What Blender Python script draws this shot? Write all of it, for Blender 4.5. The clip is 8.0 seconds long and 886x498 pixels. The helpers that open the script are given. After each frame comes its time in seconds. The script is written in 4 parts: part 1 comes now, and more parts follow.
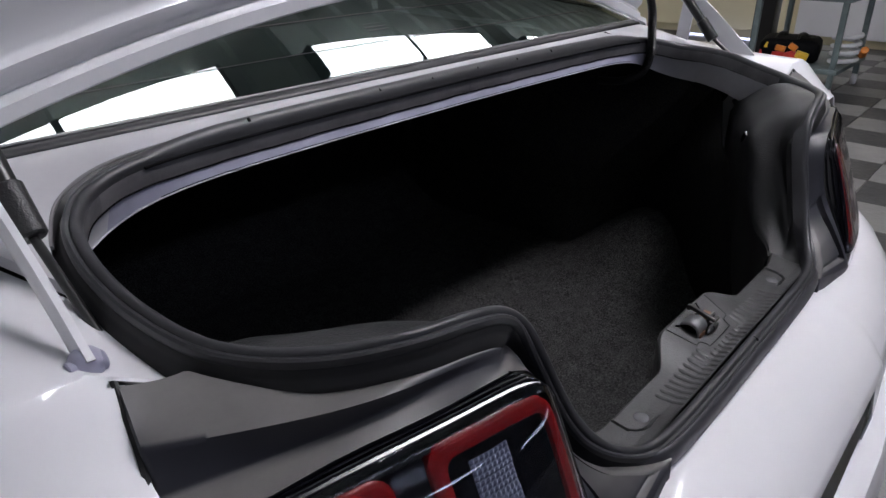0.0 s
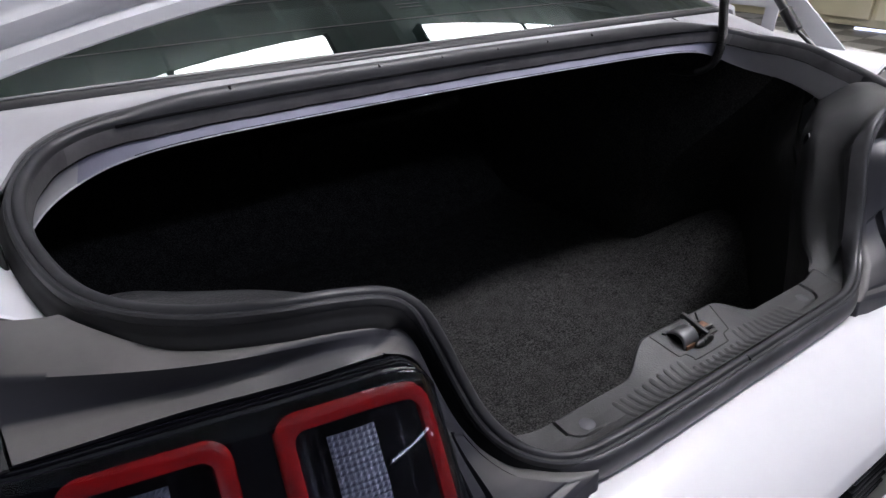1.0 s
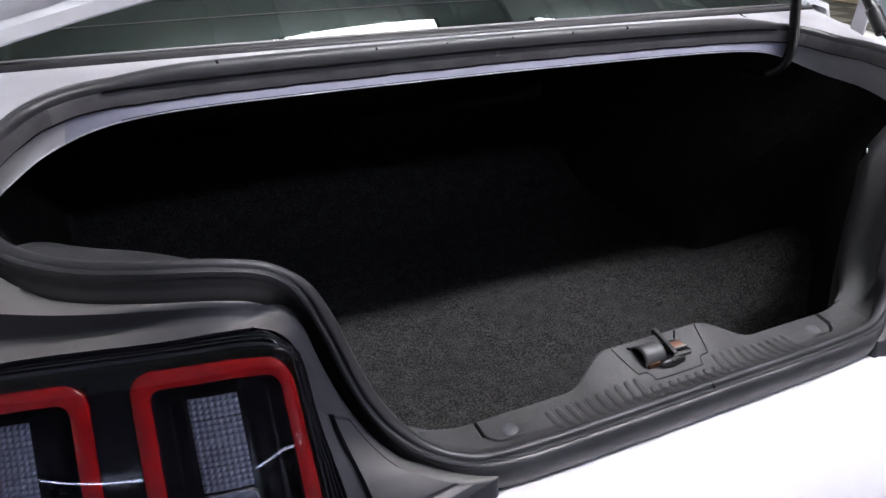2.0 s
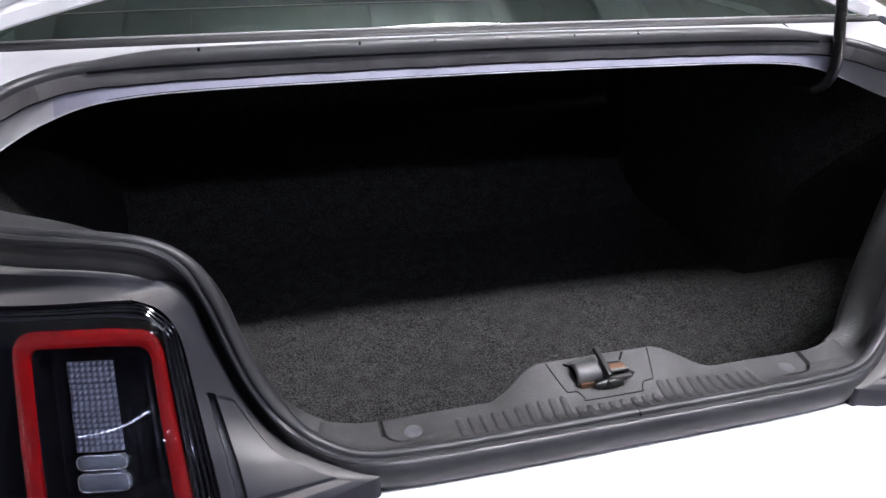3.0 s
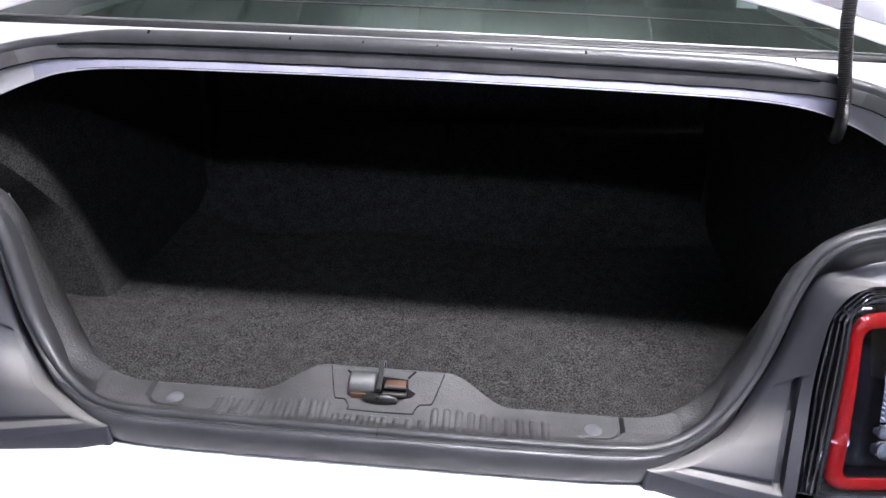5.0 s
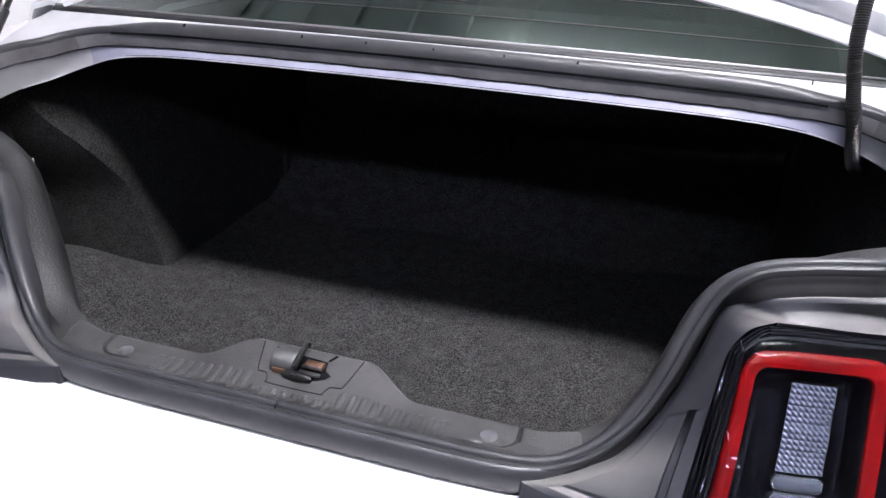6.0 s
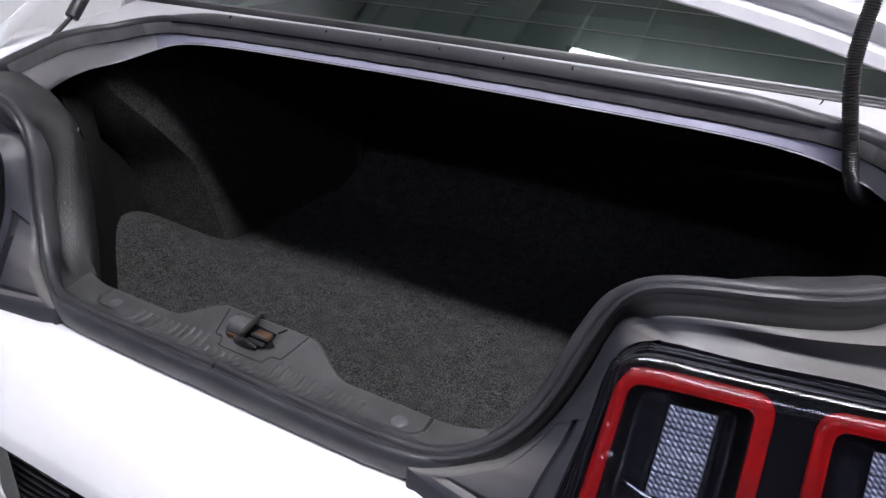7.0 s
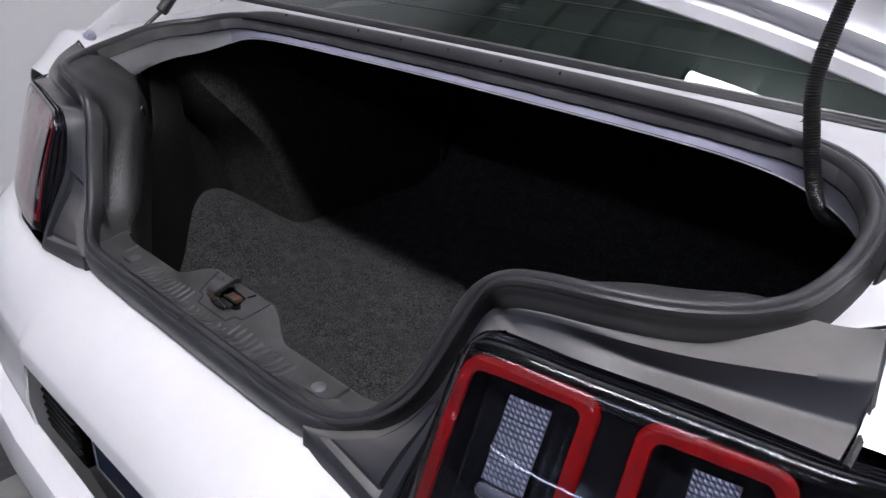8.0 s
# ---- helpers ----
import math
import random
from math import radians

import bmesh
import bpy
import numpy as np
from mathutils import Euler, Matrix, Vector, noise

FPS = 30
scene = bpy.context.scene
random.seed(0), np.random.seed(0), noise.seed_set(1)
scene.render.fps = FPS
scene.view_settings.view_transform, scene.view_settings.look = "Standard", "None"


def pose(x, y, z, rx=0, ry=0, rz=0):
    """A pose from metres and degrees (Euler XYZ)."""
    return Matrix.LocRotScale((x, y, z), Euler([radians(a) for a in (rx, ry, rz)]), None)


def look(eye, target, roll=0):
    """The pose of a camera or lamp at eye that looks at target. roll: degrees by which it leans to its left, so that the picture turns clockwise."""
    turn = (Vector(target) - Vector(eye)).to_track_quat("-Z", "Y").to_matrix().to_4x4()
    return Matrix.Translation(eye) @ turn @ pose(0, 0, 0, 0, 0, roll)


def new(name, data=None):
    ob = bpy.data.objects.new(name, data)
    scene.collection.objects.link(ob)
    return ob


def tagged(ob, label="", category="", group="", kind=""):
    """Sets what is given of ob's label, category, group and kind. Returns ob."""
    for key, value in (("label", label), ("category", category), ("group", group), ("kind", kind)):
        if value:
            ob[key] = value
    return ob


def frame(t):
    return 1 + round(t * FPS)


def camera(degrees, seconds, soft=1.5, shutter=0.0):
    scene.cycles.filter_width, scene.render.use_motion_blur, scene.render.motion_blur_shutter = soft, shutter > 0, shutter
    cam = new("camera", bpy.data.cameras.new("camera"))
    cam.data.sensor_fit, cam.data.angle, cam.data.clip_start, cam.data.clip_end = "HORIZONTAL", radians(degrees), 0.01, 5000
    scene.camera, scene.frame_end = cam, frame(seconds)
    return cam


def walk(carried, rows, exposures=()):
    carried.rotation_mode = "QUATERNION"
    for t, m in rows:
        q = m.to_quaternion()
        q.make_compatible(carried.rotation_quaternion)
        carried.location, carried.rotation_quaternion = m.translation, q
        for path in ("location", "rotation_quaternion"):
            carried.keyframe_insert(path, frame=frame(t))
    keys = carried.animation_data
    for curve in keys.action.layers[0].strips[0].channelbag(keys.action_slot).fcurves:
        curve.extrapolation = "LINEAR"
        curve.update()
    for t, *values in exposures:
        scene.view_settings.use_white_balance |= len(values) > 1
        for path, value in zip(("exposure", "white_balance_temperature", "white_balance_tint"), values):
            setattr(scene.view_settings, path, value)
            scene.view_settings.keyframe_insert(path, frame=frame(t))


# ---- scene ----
cam = camera(64.0, 8.0)
PATH = [
    (0, (-0.966, -0.281, 1.349), (0.414, 0.899, 0.511), 0.1),
    (0.5, (-0.878, -0.366, 1.346), (0.354, 0.958, 0.491), 0.1),
    (1, (-0.8, -0.426, 1.34), (0.3, 0.996, 0.463), 0.3),
    (1.5, (-0.702, -0.488, 1.338), (0.235, 1.035, 0.442), 0.5),
    (3, (-0.389, -0.612, 1.331), (0.089, 1.106, 0.426), 0.9),
    (3.5, (-0.274, -0.64, 1.33), (0.059, 1.116, 0.433), 1.1),
    (4, (-0.143, -0.657, 1.329), (0.049, 1.125, 0.442), 1.4),
    (4.5, (-0.02, -0.662, 1.328), (0.032, 1.13, 0.44), 1.6),
    (5, (0.112, -0.661, 1.329), (-0.008, 1.128, 0.443), 2.0),
    (6.5, (0.49, -0.612, 1.33), (-0.194, 1.059, 0.469), 2.7),
    (7, (0.603, -0.572, 1.334), (-0.246, 1.017, 0.464), 3.0),
    (7.5, (0.729, -0.521, 1.335), (-0.302, 0.96, 0.472), 3.2),
    (8, (0.857, -0.455, 1.342), (-0.34, 0.892, 0.476), 2.9),
]
walk(cam, [(t, look(eye, target, roll)) for t, eye, target, roll in PATH],
     [(0, -1.06), (1, -0.70), (1.5, -0.52), (3, 0.12), (4.5, 0.7), (5.2, 0.76), (6.5, 0.10), (8, -0.63)])
GLOW = 71.0      # brightness of the ceiling lights

# ---------------------------------------------------------------- world, lights
world = bpy.data.worlds.new("garage_air")
world.use_nodes = True
wbg = world.node_tree.nodes["Background"]
wbg.inputs[0].default_value = (0.75, 0.78, 0.85, 1)
wbg.inputs[1].default_value = 0.02
scene.world = world

CEIL = 3.7        # ceiling height
LAMP_ROWS = (-4.06, -0.70, 2.10, 5.3)     # y of the rows of ceiling lights
# row -4.06 and the lamp at 7.75 are unseen, added as fill light
LAMP_COLS = {-4.06: (0.35, 2.98), -0.70: (1.15,), 2.10: (0.25, 2.98, 5.7, 7.75), 5.3: (0.25, 2.98, 5.7)}


# ---------------------------------------------------------------- materials
def node_mat(name, base, rough=0.5, metal=0.0, spec=0.5):
    m = bpy.data.materials.new(name)
    m.use_nodes = True
    nt = m.node_tree
    b = nt.nodes["Principled BSDF"]
    b.inputs["Base Color"].default_value = (*base, 1)
    b.inputs["Roughness"].default_value = rough
    b.inputs["Metallic"].default_value = metal
    b.inputs["Specular IOR Level"].default_value = spec
    return m, nt, b


def coords(nt, scale=1.0):
    tc = nt.nodes.new("ShaderNodeTexCoord")
    mp = nt.nodes.new("ShaderNodeMapping")
    mp.inputs["Scale"].default_value = (scale, scale, scale)
    nt.links.new(tc.outputs["Object"], mp.inputs[0])
    return mp.outputs[0]


def noise_tex(nt, vec, scale, detail=4.0, rough=0.6):
    n = nt.nodes.new("ShaderNodeTexNoise")
    n.inputs["Scale"].default_value = scale
    n.inputs["Detail"].default_value = detail
    n.inputs["Roughness"].default_value = rough
    nt.links.new(vec, n.inputs["Vector"])
    return n.outputs["Fac"]


def ramp(nt, fac, c0, c1, p0=0.35, p1=0.65):
    r = nt.nodes.new("ShaderNodeValToRGB")
    r.color_ramp.elements[0].position, r.color_ramp.elements[1].position = p0, p1
    r.color_ramp.elements[0].color = (*c0, 1)
    r.color_ramp.elements[1].color = (*c1, 1)
    nt.links.new(fac, r.inputs[0])
    return r.outputs[0]


def bump(nt, b, height, strength, dist=0.001):
    n = nt.nodes.new("ShaderNodeBump")
    n.inputs["Strength"].default_value = strength
    n.inputs["Distance"].default_value = dist
    nt.links.new(height, n.inputs["Height"])
    nt.links.new(n.outputs[0], b.inputs["Normal"])


def rough_from(nt, b, fac, lo, hi):
    r = nt.nodes.new("ShaderNodeMapRange")
    r.inputs["To Min"].default_value, r.inputs["To Max"].default_value = lo, hi
    nt.links.new(fac, r.inputs[0])
    nt.links.new(r.outputs[0], b.inputs["Roughness"])


def paint_white():
    m, nt, b = node_mat("white_paint", (0.80, 0.80, 0.82), 0.32)
    v = coords(nt)
    nt.links.new(ramp(nt, noise_tex(nt, v, 3.0), (0.77, 0.77, 0.80), (0.82, 0.82, 0.835)), b.inputs["Base Color"])
    b.inputs["Coat Weight"].default_value = 0.8
    b.inputs["Coat Roughness"].default_value = 0.06
    bump(nt, b, noise_tex(nt, v, 900.0, 2), 0.04, 0.0005)
    return m


def paint_primer():
    m, nt, b = node_mat("inner_paint", (0.46, 0.45, 0.53), 0.42)
    v = coords(nt)
    nt.links.new(ramp(nt, noise_tex(nt, v, 12.0), (0.30, 0.30, 0.385), (0.36, 0.36, 0.45)), b.inputs["Base Color"])
    rough_from(nt, b, noise_tex(nt, v, 30.0), 0.3, 0.5)
    bump(nt, b, noise_tex(nt, v, 300.0, 3), 0.1, 0.0006)
    return m


def paint_shaded_white():
    """The body's white paint, greyed to stand in for shade on shuts and edges."""
    m, nt, b = node_mat("shaded_white_paint", (0.48, 0.48, 0.50), 0.38)
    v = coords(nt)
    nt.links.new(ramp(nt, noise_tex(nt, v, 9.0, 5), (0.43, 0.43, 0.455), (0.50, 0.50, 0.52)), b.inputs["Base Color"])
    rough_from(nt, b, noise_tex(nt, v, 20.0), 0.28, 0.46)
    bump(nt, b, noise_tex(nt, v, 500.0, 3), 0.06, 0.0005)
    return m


def plastic(name, base, rough, grain=700.0, strength=0.35, dust=0.0, spec=0.5):
    m, nt, b = node_mat(name, base, rough, spec=spec)
    v = coords(nt)
    lo = tuple(c * 0.85 for c in base)
    hi = tuple(c * 1.2 + dust for c in base)
    nt.links.new(ramp(nt, noise_tex(nt, v, 14.0), lo, hi), b.inputs["Base Color"])
    rough_from(nt, b, noise_tex(nt, v, 25.0), rough - 0.07, rough + 0.08)
    bump(nt, b, noise_tex(nt, v, grain, 2), strength, 0.0008)
    return m


def dusty_top_lit_plastic():
    """Satin plastic with dust; its level faces are painted paler to stand in for top light."""
    m, nt, b = node_mat("dusty_top_lit_satin_plastic", (0.03, 0.03, 0.034), 0.34, spec=0.42)
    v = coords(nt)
    # paler by upward tilt: brightness from above put into the colour
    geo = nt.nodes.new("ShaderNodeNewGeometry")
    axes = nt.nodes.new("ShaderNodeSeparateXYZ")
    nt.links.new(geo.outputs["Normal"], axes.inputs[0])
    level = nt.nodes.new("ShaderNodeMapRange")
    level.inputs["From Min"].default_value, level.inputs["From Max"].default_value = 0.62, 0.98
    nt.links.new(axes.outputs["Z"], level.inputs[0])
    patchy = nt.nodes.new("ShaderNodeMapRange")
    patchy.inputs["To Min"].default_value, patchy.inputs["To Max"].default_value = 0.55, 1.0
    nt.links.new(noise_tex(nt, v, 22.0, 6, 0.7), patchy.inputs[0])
    pale_top = nt.nodes.new("ShaderNodeMath")
    pale_top.operation = "MULTIPLY"
    nt.links.new(level.outputs[0], pale_top.inputs[0])
    nt.links.new(patchy.outputs[0], pale_top.inputs[1])
    nt.links.new(ramp(nt, pale_top.outputs[0], (0.023, 0.0235, 0.030), (0.155, 0.148, 0.142), 0.0, 1.0), b.inputs["Base Color"])
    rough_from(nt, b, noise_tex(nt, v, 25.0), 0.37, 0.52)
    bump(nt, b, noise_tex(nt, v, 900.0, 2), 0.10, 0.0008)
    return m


def carpet_mat(name, lo, hi):
    m, nt, b = node_mat(name, lo, 0.95, spec=0.15)
    v = coords(nt)
    mixed = nt.nodes.new("ShaderNodeMath")
    mixed.operation = "MULTIPLY_ADD"
    nt.links.new(noise_tex(nt, v, 30.0, 4, 0.7), mixed.inputs[0])
    mixed.inputs[1].default_value = 0.22
    nt.links.new(noise_tex(nt, v, 310.0, 3, 0.8), mixed.inputs[2])
    nt.links.new(ramp(nt, mixed.outputs[0], lo, hi, 0.53, 0.76), b.inputs["Base Color"])
    bump(nt, b, noise_tex(nt, v, 310.0, 5, 0.8), 1.0, 0.006)
    b.inputs["Diffuse Roughness"].default_value = 1.0
    return m


def glass_mat():
    m, nt, b = node_mat("tinted_glass", (0.30, 0.42, 0.38), 0.0, spec=0.6)
    b.inputs["Transmission Weight"].default_value = 1.0
    b.inputs["IOR"].default_value = 1.72
    v = coords(nt)
    rough_from(nt, b, ramp(nt, noise_tex(nt, v, 18.0, 6), (0, 0, 0), (1, 1, 1), 0.55, 0.8), 0.0, 0.06)
    return m


def cover_mat():
    m, nt, b = node_mat("clear_lamp_cover", (0.96, 0.97, 0.98), 0.0, spec=0.5)
    b.inputs["Transmission Weight"].default_value = 1.0
    b.inputs["IOR"].default_value = 1.32
    rough_from(nt, b, ramp(nt, noise_tex(nt, coords(nt), 30.0, 5), (0, 0, 0), (1, 1, 1), 0.6, 0.85), 0.0, 0.05)
    return m


def lens_mat(name, base, rough=0.03, coat=1.0, spec=0.35):
    m, nt, b = node_mat(name, base, rough, spec=spec)
    b.inputs["Coat Weight"].default_value = coat
    b.inputs["Coat Roughness"].default_value = 0.02
    v = coords(nt)
    rough_from(nt, b, noise_tex(nt, v, 40.0), rough, rough + 0.12)
    return m


def reflector_mat():
    m, nt, b = node_mat("faceted_reflector", (0.14, 0.15, 0.205), 0.3, 0.85)
    v = coords(nt)
    rough_from(nt, b, noise_tex(nt, v, 90.0), 0.30, 0.48)
    return m


def tile_mat(name, lo, hi):
    m, nt, b = node_mat(name, lo, 0.42)
    v = coords(nt)
    info = nt.nodes.new("ShaderNodeObjectInfo")
    col = ramp(nt, noise_tex(nt, v, 6.0, 6), lo, hi, 0.3, 0.75)
    hsv = nt.nodes.new("ShaderNodeHueSaturation")
    mr = nt.nodes.new("ShaderNodeMapRange")
    mr.inputs["To Min"].default_value, mr.inputs["To Max"].default_value = 0.85, 1.15
    nt.links.new(info.outputs["Random"], mr.inputs[0])
    nt.links.new(mr.outputs[0], hsv.inputs["Value"])
    nt.links.new(col, hsv.inputs["Color"])
    nt.links.new(hsv.outputs[0], b.inputs["Base Color"])
    rough_from(nt, b, noise_tex(nt, v, 20.0), 0.3, 0.55)
    w = nt.nodes.new("ShaderNodeTexVoronoi")
    w.inputs["Scale"].default_value = 45.0
    nt.links.new(v, w.inputs["Vector"])
    bump(nt, b, w.outputs["Distance"], 0.5, 0.002)
    return m


def wall_mat(name, base):
    m, nt, b = node_mat(name, base, 0.7)
    v = coords(nt)
    lo = tuple(c * 0.93 for c in base)
    nt.links.new(ramp(nt, noise_tex(nt, v, 1.2, 6), lo, base), b.inputs["Base Color"])
    bump(nt, b, noise_tex(nt, v, 120.0), 0.1, 0.002)
    return m


def metal_mat(name, base, rough=0.3):
    m, nt, b = node_mat(name, base, rough, 1.0)
    v = coords(nt)
    rough_from(nt, b, noise_tex(nt, v, 60.0), rough * 0.7, rough * 1.5)
    return m


def glow_mat(name, col, strength):
    m, nt, b = node_mat(name, (0.9, 0.9, 0.9), 0.4)
    b.inputs["Emission Color"].default_value = (*col, 1)
    b.inputs["Emission Strength"].default_value = strength
    return m


WHITE = paint_white()
INNER = paint_primer()
SHADED_WHITE = paint_shaded_white()
TRIM = plastic("grained_black_plastic", (0.018, 0.018, 0.0185), 0.40, 380.0, 1.0, 0.006, 0.4)
SCUFF = plastic("grey_grained_plastic", (0.035, 0.0345, 0.035), 0.40, 420.0, 0.9, 0.012, 0.5)
FILLET = dusty_top_lit_plastic()
RUBBER = plastic("black_rubber", (0.026, 0.026, 0.029), 0.38, 300.0, 0.1, 0.006, 0.45)
DEEP_RUBBER = plastic("dull_black_rubber", (0.004, 0.004, 0.005), 0.6, 300.0, 0.1, 0.0, 0.06)
SIDE_CARRIER = plastic("worn_black_rubber", (0.080, 0.078, 0.081), 0.5, 120.0, 0.5, 0.03)
LIP_RUBBER = plastic("dull_outer_rubber", (0.014, 0.014, 0.015), 0.5, 300.0, 0.1, 0.002, 0.25)
CLIP = plastic("pale_grey_plastic", (0.075, 0.075, 0.083), 0.45, 200.0, 0.5, 0.03)
BULB = plastic("satin_grey_rubber", (0.028, 0.028, 0.033), 0.42, 300.0, 0.06, 0.006, 0.5)
MOULD = plastic("smooth_dark_rubber", (0.016, 0.0155, 0.018), 0.4, 300.0, 0.06, 0.006, 0.4)
CAP_RUBBER = plastic("satin_bulb_rubber", (0.034, 0.034, 0.037), 0.44, 300.0, 0.03, 0.004, 0.6)
CARRIER = plastic("worn_grey_rubber", (0.135, 0.13, 0.135), 0.45, 200.0, 0.25, 0.02)
CARPET = carpet_mat("charcoal_carpet", (0.009, 0.0088, 0.0088), (0.112, 0.109, 0.108))
HOUSING = carpet_mat("dark_housing_carpet", (0.014, 0.014, 0.014), (0.078, 0.076, 0.075))
LINER = carpet_mat("black_felt_liner", (0.030, 0.030, 0.030), (0.095, 0.094, 0.096))
# black liner with the recess's shade put into its tone
POCKET = carpet_mat("shade_toned_pocket_liner", (0.008, 0.008, 0.008), (0.030, 0.030, 0.030))
FELT = carpet_mat("charcoal_felt", (0.011, 0.011, 0.011), (0.112, 0.110, 0.111))
GLASS = glass_mat()
GLOSS = lens_mat("gloss_black", (0.002, 0.002, 0.003), 0.02, 0.0, 0.14)
LAMP_BODY = lens_mat("lamp_body_black", (0.006, 0.006, 0.009), 0.14, 0.0, 0.5)
GLOSS_RIM = lens_mat("gloss_black_rim", (0.004, 0.004, 0.006), 0.03, 0.6, 0.5)
RED = lens_mat("red_lens", (0.10, 0.0012, 0.002), 0.15, 0.3, 0.2)
SMOKE = lens_mat("smoked_lens", (0.003, 0.003, 0.005), 0.02, 0.0, 0.14)
FACET = reflector_mat()
CLEAR = lens_mat("clear_lens_block", (0.05, 0.056, 0.075), 0.06, 0.4, 0.5)
COVER = cover_mat()
CHROME = metal_mat("bright_steel", (0.62, 0.62, 0.63), 0.18)
STEEL = metal_mat("dull_steel", (0.36, 0.355, 0.35), 0.46)
LATCH_STEEL = metal_mat("zinc_steel", (0.17, 0.17, 0.172), 0.54)
DARK_STEEL = metal_mat("dark_steel", (0.17, 0.165, 0.16), 0.30)
COPPER = metal_mat("brass_plated_steel", (0.30, 0.175, 0.12), 0.42)
BLACK_METAL = plastic("black_enamel", (0.012, 0.012, 0.012), 0.3, 200.0, 0.05)
DARK = plastic("dark_cabin_cloth", (0.022, 0.022, 0.024), 0.8)
TILE_LIGHT = tile_mat("grey_floor_tile", (0.20, 0.197, 0.19), (0.27, 0.266, 0.255))
TILE_DARK = tile_mat("charcoal_floor_tile", (0.030, 0.030, 0.032), (0.055, 0.055, 0.057))
GROUND = wall_mat("concrete", (0.06, 0.06, 0.06))
# unseen south wall, toned dark to keep the lamps' reflections black
SOUTH = wall_mat("charcoal_wall_paint", (0.07, 0.07, 0.075))
# tint chosen for what the left lamp and wing reflect
BLUE_GREY = wall_mat("blue_grey_wall_paint", (0.15, 0.165, 0.24))
WALL = wall_mat("white_wall_paint", (0.84, 0.84, 0.86))
CREAM = wall_mat("cream_wall_paint", (0.74, 0.67, 0.45))
CEILING = wall_mat("green_grey_metal_ceiling", (0.68, 0.76, 0.72))
TUBE = glow_mat("lamp_diffuser", (1.0, 0.975, 1.05), GLOW * 1.5)
# turned down so that the front rows light the deck less
DIM_TUBE = glow_mat("dimmed_lamp_diffuser", (1.0, 0.975, 1.05), GLOW * 0.32)
# for the added rear lamps that lift the deep trunk
FILL_TUBE = glow_mat("fill_lamp_diffuser", (0.92, 0.96, 1.25), GLOW * 0.22)
LED = glow_mat("cold_led_strip", (0.75, 0.82, 1.25), GLOW * 0.06)
COLD = glow_mat("cold_light_strip", (0.80, 0.86, 1.25), GLOW * 0.5)
TEAL = plastic("teal_grey_enamel", (0.16, 0.20, 0.20), 0.4)
YELLOW = plastic("yellow_plastic", (0.75, 0.45, 0.03), 0.4)
NAVY = plastic("navy_plate", (0.012, 0.025, 0.075), 0.35)
ORANGE = plastic("orange_plastic", (0.75, 0.22, 0.02), 0.4)
REDP = plastic("red_plastic", (0.6, 0.03, 0.02), 0.4)


# ---------------------------------------------------------------- mesh helpers
def finish(bm, material, smooth=True):
    bmesh.ops.recalc_face_normals(bm, faces=bm.faces)
    me = bpy.data.meshes.new("mesh")
    bm.to_mesh(me)
    bm.free()
    me.materials.append(material)
    if smooth:
        for p in me.polygons:
            p.use_smooth = True
    return me


def part(name, bm, material, parent=None, label="", smooth=True, crease=38):
    me = finish(bm, material, smooth)
    me.name = name
    ob = new(name, me)
    if parent is not None:
        ob.parent = parent
    if label:
        ob["label"] = label
    if smooth:
        sharpen(me, crease)
    return ob


def sharpen(me, degrees=38):
    bm = bmesh.new()
    bm.from_mesh(me)
    lim = radians(degrees)
    for e in bm.edges:
        if len(e.link_faces) == 2 and e.calc_face_angle(0) > lim:
            e.smooth = False
    bm.to_mesh(me)
    bm.free()


def thing(name, x, y, z, label, category, group="", kind=""):
    ob = new(name)
    ob.empty_display_size = 0.1
    ob.location = (x, y, z)
    tagged(ob, label, category, group, kind)
    return ob


def V(*a):
    return Vector(a)


def smooth_path(pts, n, closed=False):
    """A Catmull-Rom curve through pts, resampled evenly to n points."""
    P = [Vector(p) for p in pts]
    k = len(P)
    out = []
    segs = k if closed else k - 1
    for i in range(segs):
        p1, p2 = P[i], P[(i + 1) % k]
        p0 = P[i - 1] if (closed or i > 0) else p1 + (p1 - p2)
        p3 = P[(i + 2) % k] if (closed or i + 2 < k) else p2 + (p2 - p1)
        for s in range(16):
            t = s / 16
            out.append(0.5 * ((2 * p1) + (p2 - p0) * t + (2 * p0 - 5 * p1 + 4 * p2 - p3) * t * t + (3 * p1 - p0 - 3 * p2 + p3) * t ** 3))
    out.append(P[0].copy() if closed else P[-1].copy())
    return resample(out, n, closed)


def resample(line, n, closed=False):
    d = [0.0]
    for a, b in zip(line, line[1:]):
        d.append(d[-1] + (b - a).length)
    total, res, j = d[-1], [], 0
    for i in range(n):
        s = total * i / (n if closed else n - 1)
        while j < len(d) - 2 and d[j + 1] < s:
            j += 1
        f = (s - d[j]) / max(d[j + 1] - d[j], 1e-9)
        res.append(line[j].lerp(line[j + 1], min(max(f, 0), 1)))
    return res


def frames(path, ref, closed=False):
    """Tangent, normal (towards ref) and outward side at each point of a path."""
    out, n = [], len(path)
    for i, p in enumerate(path):
        a = path[(i - 1) % n] if (closed or i > 0) else p
        b = path[(i + 1) % n] if (closed or i < n - 1) else p
        t = (b - a).normalized()
        r = ref(p) if callable(ref) else ref
        nn = (r - t * r.dot(t)).normalized()
        out.append((t, nn, t.cross(nn)))
    return out


